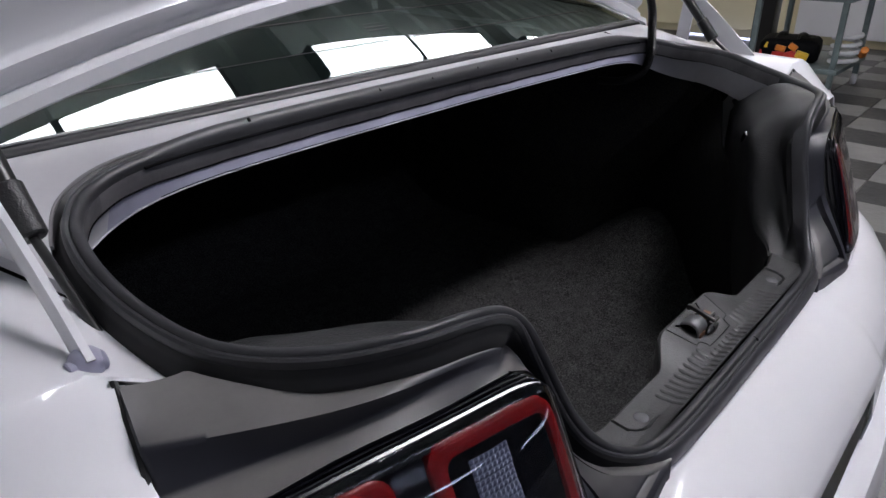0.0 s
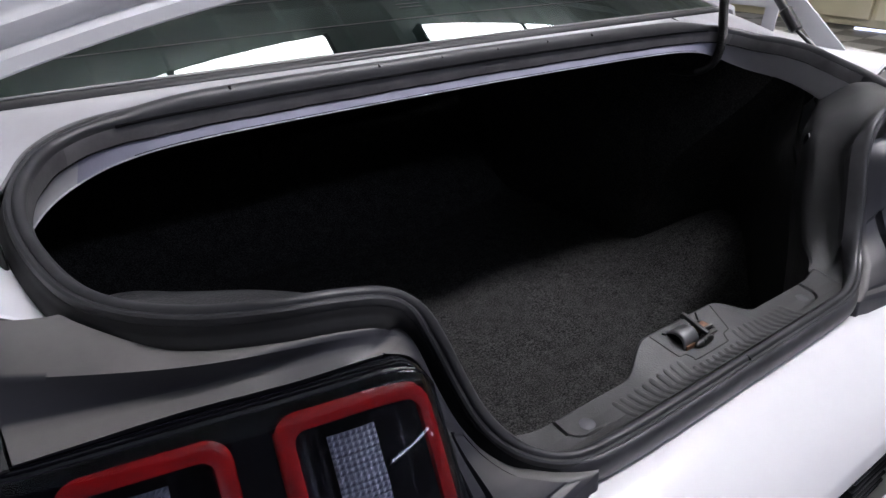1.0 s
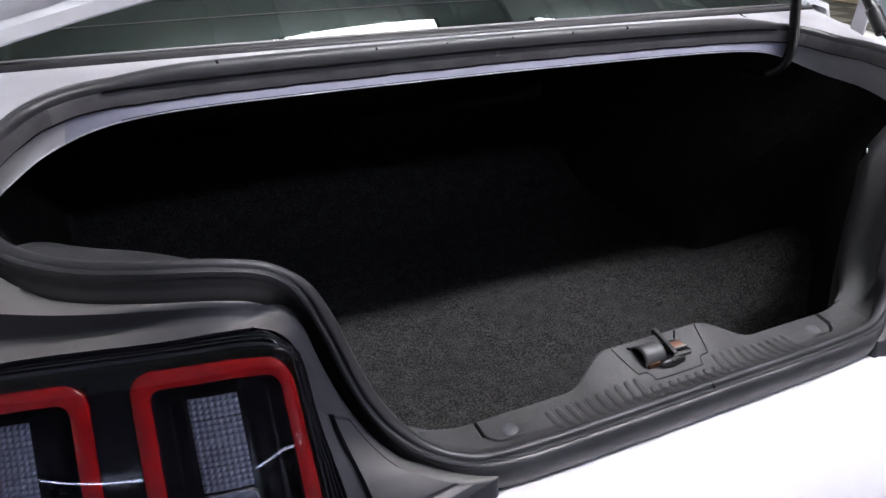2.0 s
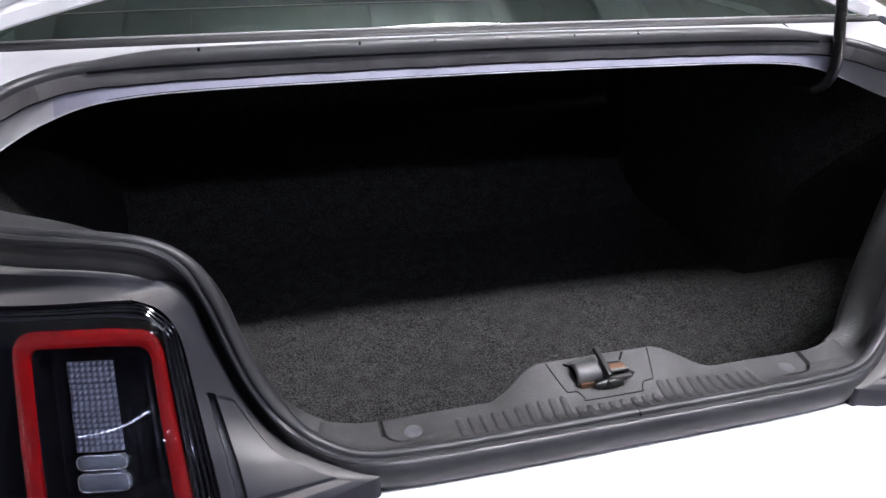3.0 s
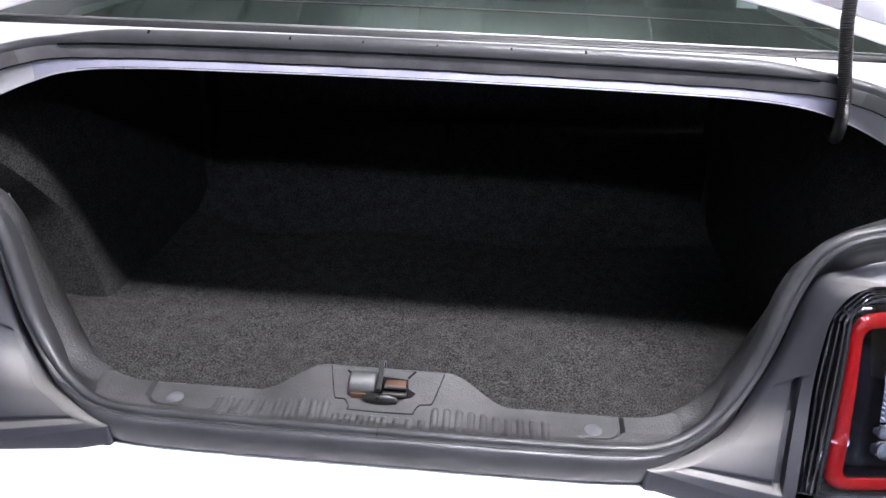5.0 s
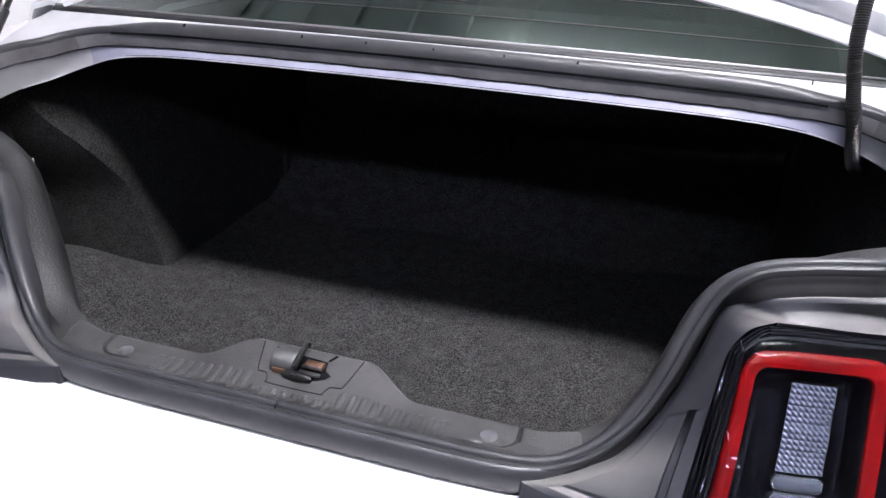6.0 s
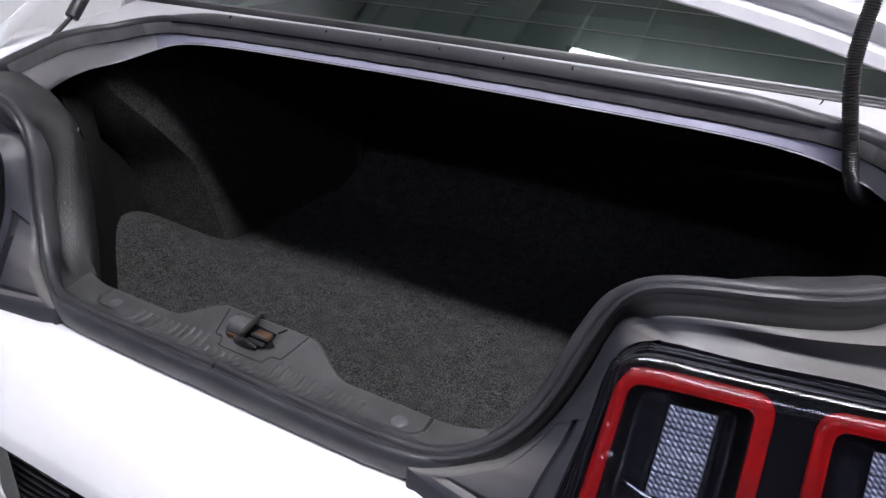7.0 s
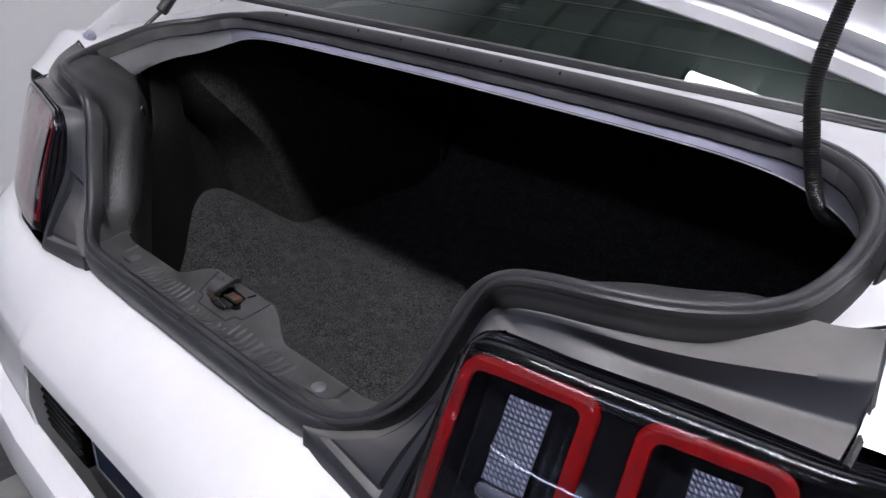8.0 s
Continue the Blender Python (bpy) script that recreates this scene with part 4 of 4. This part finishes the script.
TRIM_IN = [(0.346, 0.034, 0.7830), (0.372, 0.052, 0.792), (0.405, 0.082, 0.808), (0.445, 0.115, 0.855), (0.487, 0.145, 0.915), (0.525, 0.172, 0.942), (0.58, 0.202, 0.952), (0.65, 0.232, 0.953), (0.71, 0.252, 0.950), (0.750, 0.276, 0.948)]
trim_in = smooth_path(TRIM_IN, 80)
TRIM_CREST = [(0.338, 0.018, 0.7775), (0.372, 0.019, 0.786), (0.403, 0.024, 0.804), (0.430, 0.037, 0.832), (0.453, 0.055, 0.869), (0.474, 0.080, 0.912), (0.500, 0.112, 0.945), (0.535, 0.150, 0.966), (0.58, 0.186, 0.972), (0.65, 0.222, 0.972), (0.71, 0.246, 0.966), (0.751, 0.272, 0.957)]
trim_crest = smooth_path(TRIM_CREST, 80)
sections = []
for i, (a, c, b) in enumerate(zip(trim_out, trim_crest, trim_in)):
    f = i / 79
    fall = smoothstep(0.76, 1.0, f) ** 2
    a = a + V(0.004, 0.004, -0.065) * fall
    a.z = 0.7775 + (a.z - 0.7775) * smoothstep(-0.02, 0.13, f)
    push = V(-0.45, 0.1, 0.85).normalized()
    pillow = a.lerp(b, 0.55) + push * (0.021 * smoothstep(0.3, 0.7, f)) * (1 - 0.7 * fall)
    m = c.lerp(pillow, smoothstep(0.34, 0.60, f))
    inner = b + V(0.006, 0.008, -0.016)
    line = smooth_path([a, a.lerp(m, 0.5) + push * 0.010 * smoothstep(0.45, 0.7, f) * (1 - fall), m, m.lerp(b, 0.55) + V(-0.004, 0.006, 0.003), b, inner], 22)
    shift = V(0.034, 0.012, 0.0) * smoothstep(0.86, 1.0, f)
    sections.append([p + shift for p in line] + [b + V(0.022, 0.014, -0.08) + shift, b + V(0.055, 0.016, -0.24) + shift])
for side in (1, -1):
    rows = [list(r) for r in zip(*sections)]
    trim = part("side_trim", mirrored(thick_grid(rows, (0.002, 0.004, -0.002)), side), TRIM, car, "grained black plastic trim beside the trunk opening", True, 75)
    hollow = bmesh.new()
    bmesh.ops.create_uvsphere(hollow, u_segments=16, v_segments=10, radius=1)
    moved(hollow, pose(0.536, 0.172, 0.940) @ Matrix.Diagonal((0.011, 0.012, 0.019, 1)))
    part("hook_hollow", mirrored(hollow, side), DEEP_RUBBER, trim)
    part("bag_hook", mirrored(joined(tube((0.532, 0.176, 0.955), (0.522, 0.166, 0.946), 0.0024, 10), tube((0.522, 0.166, 0.946), (0.525, 0.168, 0.930), 0.0022, 10)), side), CHROME, trim, "small steel bag hook")

# ---- trunk interior
def floor_z(x, y):
    return 0.462 + 0.12 * smoothstep(0.55, 0.86, abs(x)) * (1 - smoothstep(0.50, 0.74, y)) + 0.012 * smoothstep(0.5, 0.8, abs(x)) + 0.003 * math.sin(9 * x + 3) * math.sin(7 * y)


rows = [[V(x, y, floor_z(x, y)) for x in [-0.915 + 1.83 * i / 60 for i in range(61)]] for y in [0.035 + 1.42 * j / 50 for j in range(51)]]
part("trunk_carpet", thick_grid(rows, (0, 0, -0.01)), CARPET, car, "charcoal carpet on the trunk floor")
part("back_liner", thick_grid([[V(x, 0.032, z) for x in (-0.46, 0, 0.46)] for z in (0.45, 0.6, 0.72)], (0, -0.01, 0)), LINER, car, "black felt liner below the sill")
SEAT = smooth_path([(0, 1.10, 0.450), (0, 1.19, 0.472), (0, 1.27, 0.505), (0, 1.35, 0.560), (0, 1.405, 0.625), (0, 1.435, 0.675), (0, 1.447, 0.705), (0, 1.462, 0.715), (0, 1.485, 0.717), (0, 1.505, 0.74), (0, 1.51, 0.85), (0, 1.51, 1.06)], 60)
rows = [[V(x, p.y, p.z + 0.003 * math.sin(8 * x + 5 * p.y)) for x in [-0.752 + 1.504 * i / 36 for i in range(37)]] for p in SEAT]
part("seat_back", thick_grid(rows, (0, 0.02, -0.004)), FELT, car, "black carpeted back of the rear seat")
part("seat_surround", thick_grid([[V(x, 1.535 + 0.004 * math.sin(6 * x), z) for x in (-0.94, -0.6, 0, 0.6, 0.94)] for z in (0.44, 0.7, 1.07)], (0, 0.02, 0)), LINER, car, "black felt behind the rear seat back")
for side in (1, -1):
    part("seat_bolster", mirrored(thick_grid([[V(0.735 + 0.19 * i / 6, y - 0.03 * math.sin(math.pi * i / 6), z) for i in range(7)] for y, z in ((1.30, 0.45), (1.315, 0.60), (1.33, 0.72), (1.345, 0.82), (1.36, 0.95), (1.37, 1.06))], (0, 0.02, -0.004)), side), LINER, car, "black trim beside the rear seat back")
part("seat_slit", box((-0.030, 1.425, 0.660), (-0.022, 1.452, 0.712), 0.001), DEEP_RUBBER, car)
part("shelf_underside", thick_grid([[V(x, y, 1.066 - 0.012 * smoothstep(0.5, 0.9, y)) for x in (-0.80, 0, 0.80)] for y in (0.53, 0.8, 1.1, 1.5)], (0, 0, 0.008)), DARK, car, "black underside of the parcel shelf")
for side in (1, -1):
    rows = []
    for y0 in [0.09 + 1.39 * j / 46 for j in range(47)]:
        r = []
        for k in range(17):
            z = 0.44 + (0.42 + 0.18 * smoothstep(0.24, 0.42, y0)) * k / 16
            slope = interp(z, [(0.44, 0.03), (0.525, 0.02), (0.72, -0.045), (0.92, -0.22), (1.04, -0.30)])
            y = y0 + slope * smoothstep(0.40, 0.60, y0) * (1 - smoothstep(1.1, 1.42, y0))
            arch = smoothstep(0.565, 0.675, y0)
            wall = interp(y0, [(0.09, 0.45), (0.20, 0.58), (0.32, 0.71), (0.37, 0.77), (0.43, 0.833), (0.48, 0.88), (0.56, 0.902), (0.7, 0.895)])
            wall += 0.09 * smoothstep(0.82, 0.98, z) * (1 - smoothstep(0.36, 0.46, y0))
            r.append(V(wall - 0.148 * arch * (1 - 0.25 * smoothstep(0.80, 0.98, z)) + 0.003 * math.sin(20 * y + 9 * z), y, z))
        rows.append(r)
    part("side_liner", mirrored(thick_grid(rows[:17], (0.01, 0, 0)), side), POCKET, car, "black liner beside the trunk floor, toned down for shade")
    part("wheel_housing", mirrored(thick_grid(rows[16:], (0.01, 0, 0)), side), HOUSING, car, "charcoal carpet over the wheel housing")

# ---- gas struts, hinge arms, wiring conduit
for side in (1, -1):
    foot, joint_, head = V(0.766, 0.202, 0.990), V(0.768, 0.362, 1.100), V(0.768, 0.545, 1.305)
    strut = part("gas_strut", mirrored(tube(joint_, head, 0.0105, 18), side), BLACK_METAL, car, "black gas strut with a steel rod")
    part("rod", mirrored(tube(foot, joint_, 0.0045, 12), side), BLACK_METAL, strut)
    part("collar", mirrored(tube(joint_ - (head - joint_).normalized() * 0.004, joint_ + (head - joint_).normalized() * 0.05, 0.0135, 18), side), TRIM, strut)
    line = [(0.803, 0.20, 1.05), (0.801, 0.25, 1.086), (0.80, 0.3, 1.12), (0.80, 0.40, 1.19), (0.80, 0.56, 1.30)] if side < 0 else [(0.842, 0.295, 1.045), (0.838, 0.34, 1.085), (0.83, 0.40, 1.14), (0.82, 0.50, 1.22), (0.80, 0.60, 1.31)]
    wide = 0.013 if side < 0 else 0.020
    arm = part("hinge_arm", mirrored(sweep(smooth_path(line, 24), [(-0.003, -wide), (-0.005, 0), (-0.003, wide), (0.003, wide), (0.005, 0), (0.003, -wide)], V(0, -0.4, 1)), side), WHITE, car, "white painted hinge arm")
    if side < 0:
        ball = bmesh.new()
        bmesh.ops.create_uvsphere(ball, u_segments=16, v_segments=10, radius=0.014)
        moved(ball, pose(0.803, 0.205, 1.052))
        part("pivot_bolt", mirrored(joined(ball, tube((0.790, 0.202, 1.052), (0.818, 0.202, 1.052), 0.008, 14)), side), INNER, arm)
    else:
        part("hinge_leg", sweep([V(0.847, 0.471, 1.06), V(0.846, 0.468, 1.10), V(0.835, 0.455, 1.19)], [(-0.002, -0.016), (-0.002, 0.016), (0.002, 0.016), (0.002, -0.016)], V(0, -1, 0)), WHITE, arm)

conduit_line = smooth_path([(0.712, 0.62, 0.975), (0.690, 0.555, 0.985), (0.667, 0.500, 1.006), (0.652, 0.468, 1.034), (0.641, 0.454, 1.074), (0.628, 0.452, 1.122), (0.618, 0.452, 1.165), (0.615, 0.460, 1.20), (0.617, 0.475, 1.25), (0.625, 0.49, 1.32)], 420)
rows = []
for i, (p, (t, n, s)) in enumerate(zip(conduit_line, frames(conduit_line, V(0, -1, 0.2)))):
    r = (0.0100 if i % 3 else 0.0084) if i > 90 else 0.0098
    rows.append([p + s * (r * math.cos(a * math.pi / 7)) + n * (r * math.sin(a * math.pi / 7)) for a in range(14)])
part("wiring_conduit", grid(rows, False, True), BLACK_METAL, car, "corrugated black conduit to the lid")

# rear wheels, hidden inside the body, on which the car stands
for side in (1, -1):
    wheel = part("wheel", mirrored(moved(tube((0, 0, 0), (0.14, 0, 0), 0.22, 32), pose(0.778, 1.23, 0.335)), side), STEEL, car, "rear wheel inside its arch")
    prof = [(0.0, 0.215), (0.0, 0.30), (0.02, 0.328), (0.06, 0.335), (0.13, 0.335), (0.17, 0.328), (0.19, 0.30), (0.19, 0.215)]
    rows = [[V(0.772 + 0.8 * w, 1.23 + r * math.cos(2 * math.pi * i / 40), 0.335 + r * math.sin(2 * math.pi * i / 40)) for w, r in prof] for i in range(40)]
    part("tyre", mirrored(grid(rows, True, True), side), DEEP_RUBBER, wheel)

# small fixings: notches in the weatherstrip, chalk star, pen mark
for x in (-0.454, -0.221, -0.103, 0.015, 0.132, 0.248):
    part("vent_hole", tube((x, 0.4788, 1.1195), (x, 0.4830, 1.1225), 0.0020, 8), DEEP_RUBBER, weatherstrip)
for a in (0, 62, 118):
    d = V(math.cos(radians(a)), 0.25 * math.sin(radians(a)), math.sin(radians(a))) * 0.008
    part("chalk_stroke", tube(V(-0.015, 0.4725, 1.096) - d, V(-0.015, 0.4725, 1.096) + d, 0.0004, 5), CARRIER, weatherstrip)
part("pen_mark", tube((0.590, 0.534, 1.1105), (0.593, 0.554, 1.1145), 0.0012, 6), DEEP_RUBBER, car)
# ---------------------------------------------------------------- the garage
ground = part("ground", box((-9, -9, -0.06), (12, 12, -0.012), 0), GROUND)
tagged(ground, "dark concrete slab under the floor tiles", "floor", kind="structure")
T = 0.40
tile_mesh = {}
for key, mat in (("light", TILE_LIGHT), ("dark", TILE_DARK)):
    me = finish(box((-T / 2 + 0.001, -T / 2 + 0.001, -0.012), (T / 2 - 0.001, T / 2 - 0.001, 0.0), 0.003, 1), mat, False)
    tile_mesh[key] = me
floor = thing("floor", 0, 0, 0, "chequered floor of grey and charcoal interlocking tiles", "floor", kind="structure")


def room_wall(name, lo, hi, mat, label):
    tagged(part(name, box(lo, hi, 0), mat, None, "", False), label, "wall", kind="structure")


room_wall("wall_west", (-2.8, -1.6, 0), (-2.6, 9.2, CEIL), WALL, "plain white painted garage wall")
# unseen walls, added so the left lamp reflects dark blue grey
room_wall("wall_corner", (-7.2, -1.6, 0), (-2.8, -1.4, CEIL), BLUE_GREY, "unseen blue grey wall that tints the lamps' reflections")
room_wall("wall_far_west", (-7.2, -7, 0), (-7.0, -1.6, CEIL), BLUE_GREY, "unseen blue grey wall that tints the lamps' reflections")
room_wall("wall_north", (-2.6, 9.0, 0), (8.8, 9.2, CEIL), WALL, "plain white painted garage wall")
room_wall("wall_south", (-7.2, -7.2, 0), (8.8, -7.0, CEIL), SOUTH, "unseen charcoal wall that darkens the lamps' reflections")
room_wall("wall_east", (8.8, -7, 0), (9.0, 9.2, CEIL), CREAM, "cream painted garage wall")
bm = joined(box((-7.2, -7.2, CEIL + 0.02), (9.0, 9.2, CEIL + 0.1), 0), *[box((-2.5 + 0.4 * i, -7.0, CEIL - 0.05), (-2.38 + 0.4 * i, 9.0, CEIL + 0.025), 0) for i in range(28)])
tagged(part("ceiling", bm, CEILING, None, "", False), "green grey ribbed metal ceiling", "ceiling", kind="structure")

for y in (-2.5, 0.65, 3.75, 6.9):
    beam = thing("ceiling_beam", 3.1, y, CEIL - 0.06, "dark steel beam under the ribbed ceiling", "beam", "ceiling beams", "structure")
    part("flange", box((-5.65, -0.06, -0.16), (5.65, 0.06, -0.145), 0), BLACK_METAL, beam)
    part("web", box((-5.65, -0.008, -0.146), (5.65, 0.008, 0.0), 0), BLACK_METAL, beam)

for y in LAMP_ROWS:
    for x in LAMP_COLS[y]:
        lamp = thing("ceiling_light", x, y, CEIL - 0.02, "long white ceiling light hung on two rods", "ceiling light", "ceiling lights")
        part("housing", box((-1.0, -0.16, -0.09), (1.0, 0.16, -0.05), 0.01), WALL, lamp)
        part("diffuser", box((-0.985, -0.14, -0.15), (0.985, 0.14, -0.085), 0.012), TUBE if y == -0.70 else FILL_TUBE if y < -2 else DIM_TUBE, lamp)
        part("end_cap", box((-1.01, -0.15, -0.155), (-0.985, 0.15, -0.05), 0.004), TEAL, lamp)
        part("end_cap", box((0.985, -0.15, -0.155), (1.01, 0.15, -0.05), 0.004), TEAL, lamp)
        part("joint_strip", box((-0.02, -0.145, -0.156), (0.02, 0.145, -0.085), 0.004), TEAL, lamp)
        for rx in (-0.9, 0.9):
            part("hanger", tube((rx, 0, -0.055), (rx, 0, 0.03), 0.006, 8), STEEL, lamp)

n = 0
for i in range(-22, 28):
    for j in range(-18, 26):
        x, y = (i + 0.5) * T - 0.03, (j + 0.5) * T - 0.02
        near = (1.0 < x < 7.4 and -1.0 < y < 3.6) or (-2.6 < x < -0.2 and -1.0 < y < 1.4)
        if near and n < 300:
            ob = new("tile", tile_mesh["light" if (i + j) % 2 else "dark"])
            ob.parent = floor
            ob.location = (x, y, 0)
            n += 1

rest = bmesh.new()
rest_dark = bmesh.new()
for i in range(-22, 28):
    for j in range(-18, 26):
        x, y = (i + 0.5) * T - 0.03, (j + 0.5) * T - 0.02
        if (1.0 < x < 7.4 and -1.0 < y < 3.6) or (-2.6 < x < -0.2 and -1.0 < y < 1.4):
            continue
        if not ((-2.6 < x < 8.8 and -7 < y < 9) or (-7.0 < x <= -2.6 and -7 < y < -1.6)):
            continue
        bm = rest if (i + j) % 2 else rest_dark
        q = T / 2 - 0.002
        bm.faces.new([bm.verts.new((x + a * q, y + b * q, -0.001)) for a, b in ((-1, -1), (1, -1), (1, 1), (-1, 1))])
for bm, mat in ((rest, TILE_LIGHT), (rest_dark, TILE_DARK)):
    ob = part("far_tiles", bm, mat, floor, "", False)
    ob["kind"] = "stuff"

# ---- things along the far wall
panels = thing("wall_panel", 8.73, 2.0, 0, "cream and white lower panels along the wall", "wall panel", kind="structure")
for k in range(9):
    part("panel", box((-0.02, -4.0 + k * 1.1, 0.10), (0.06, -2.98 + k * 1.1, 1.15), 0.01), CREAM if k % 3 else WALL, panels)
strip = thing("floor_light", 8.55, 3.1, 0, "cold white light strip at the foot of the wall", "light strip")
part("tube", box((-0.012, -0.42, 0.0), (0.012, 0.46, 0.022), 0.004), LED, strip)
for x0, x1, y0, z0 in ((-0.2, 1.3, -6.93, 1.05), (1.9, 2.9, -6.93, 0.75), (-2.2, -1.0, -6.93, 0.85), (-5.6, -4.0, -6.93, 1.25)):
    led = thing("light_strip", x0, y0, z0, "cold white light strip on the charcoal south wall", "light strip", "light strips")
    part("tube", box((0, 0, 0), (x1 - x0, 0.04, 0.035), 0.004), COLD, led)
    part("back_plate", box((-0.02, -0.07, -0.02), (x1 - x0 + 0.02, 0.004, 0.055), 0), STEEL, led)
cart = thing("tool_cart", 6.0, 1.45, 0, "teal grey steel tool cart on castors with parts on its tray", "cart")
for x, y in ((-0.45, -0.33), (0.45, -0.33), (-0.45, 0.33), (0.45, 0.33)):
    part("post", box((x - 0.022, y - 0.022, 0.10), (x + 0.022, y + 0.022, 1.5), 0.005), TEAL, cart)
    part("castor", tube((x, y - 0.02, 0.05), (x, y + 0.02, 0.05), 0.05, 16), WALL, cart)
for z in (0.22, 0.78):
    part("tray", box((-0.5, -0.38, z), (0.5, 0.38, z + 0.04), 0.008), TEAL, cart)
bag = thing("tool_bag", 5.85, 1.55, 0.26, "black cloth tool bag with orange and red patches", "bag")
part("body", moved(box((-0.26, -0.24, 0), (0.26, 0.24, 0.19), 0.08, 3), pose(0, 0, 0, 0, 0, 12)), DEEP_RUBBER, bag)
for y0, z0, w, h, turn, mat in ((-0.17, 0.05, 0.10, 0.06, 15, YELLOW), (-0.08, 0.04, 0.09, 0.07, -20, REDP), (-0.09, 0.11, 0.07, 0.05, 30, ORANGE), (0.01, 0.09, 0.08, 0.05, 10, ORANGE), (0.02, 0.04, 0.10, 0.05, -8, REDP), (0.11, 0.10, 0.06, 0.05, 25, YELLOW), (0.13, 0.04, 0.09, 0.05, 5, REDP)):
    part("patch", moved(box((-0.018, -w / 2, -h / 2), (0.010, w / 2, h / 2), 0.009, 2), pose(-0.262 - 0.04 * abs(y0), y0, z0 + 0.03, turn, 8, 10)), mat, bag)
for y0 in (-0.1, 0.1):
    part("strap", sweep(smooth_path([(-0.2, y0, 0.15), (-0.1, y0 * 0.8, 0.22), (0.08, y0 * 0.8, 0.21), (0.2, y0, 0.15)], 16), ring(0.012, 6), V(0, 1, 0)), BLACK_METAL, bag)
hose = thing("air_hose", 5.75, 1.1, 0.26, "coiled pale hose with an orange fitting on the cart", "hose")
coil = [V(0.10 * math.cos(a * 0.35), 0.10 * math.sin(a * 0.35), 0.02 + 0.0035 * a) for a in range(70)]
part("coil", sweep(coil, ring(0.018, 8), V(0, 0, 1)), WALL, hose)
part("fitting", tube((0.05, -0.12, 0.10), (-0.08, -0.16, 0.16), 0.03, 12), ORANGE, hose)
stand = thing("lift_post", 7.0, 2.15, 0, "black painted lift post bolted to the floor", "post")
part("column", box((-0.10, -0.10, 0.02), (0.10, 0.10, 2.6), 0.01), BLACK_METAL, stand)
part("base_plate", box((-0.25, -0.25, 0.0), (0.25, 0.25, 0.02), 0.004), BLACK_METAL, stand)
chest = thing("tool_chest", 8.2, 0.2, 0, "tall black tool chest with a bright handle", "tool chest")
part("body", box((-0.4, -0.9, 0.08), (0.4, 0.9, 1.8), 0.02), BLACK_METAL, chest)
for k in range(5):
    part("drawer", box((-0.43, -0.86, 0.14 + 0.2 * k), (-0.40, 0.86, 0.32 + 0.2 * k), 0.006), BLACK_METAL, chest)
part("handle", tube((-0.46, -0.8, 1.25), (-0.46, 0.8, 1.25), 0.015, 10), CHROME, chest)
for sx in (-0.3, 0.3):
    for sy in (-0.8, 0.8):
        part("foot", box((sx - 0.05, sy - 0.05, 0), (sx + 0.05, sy + 0.05, 0.09), 0.01), BLACK_METAL, chest)
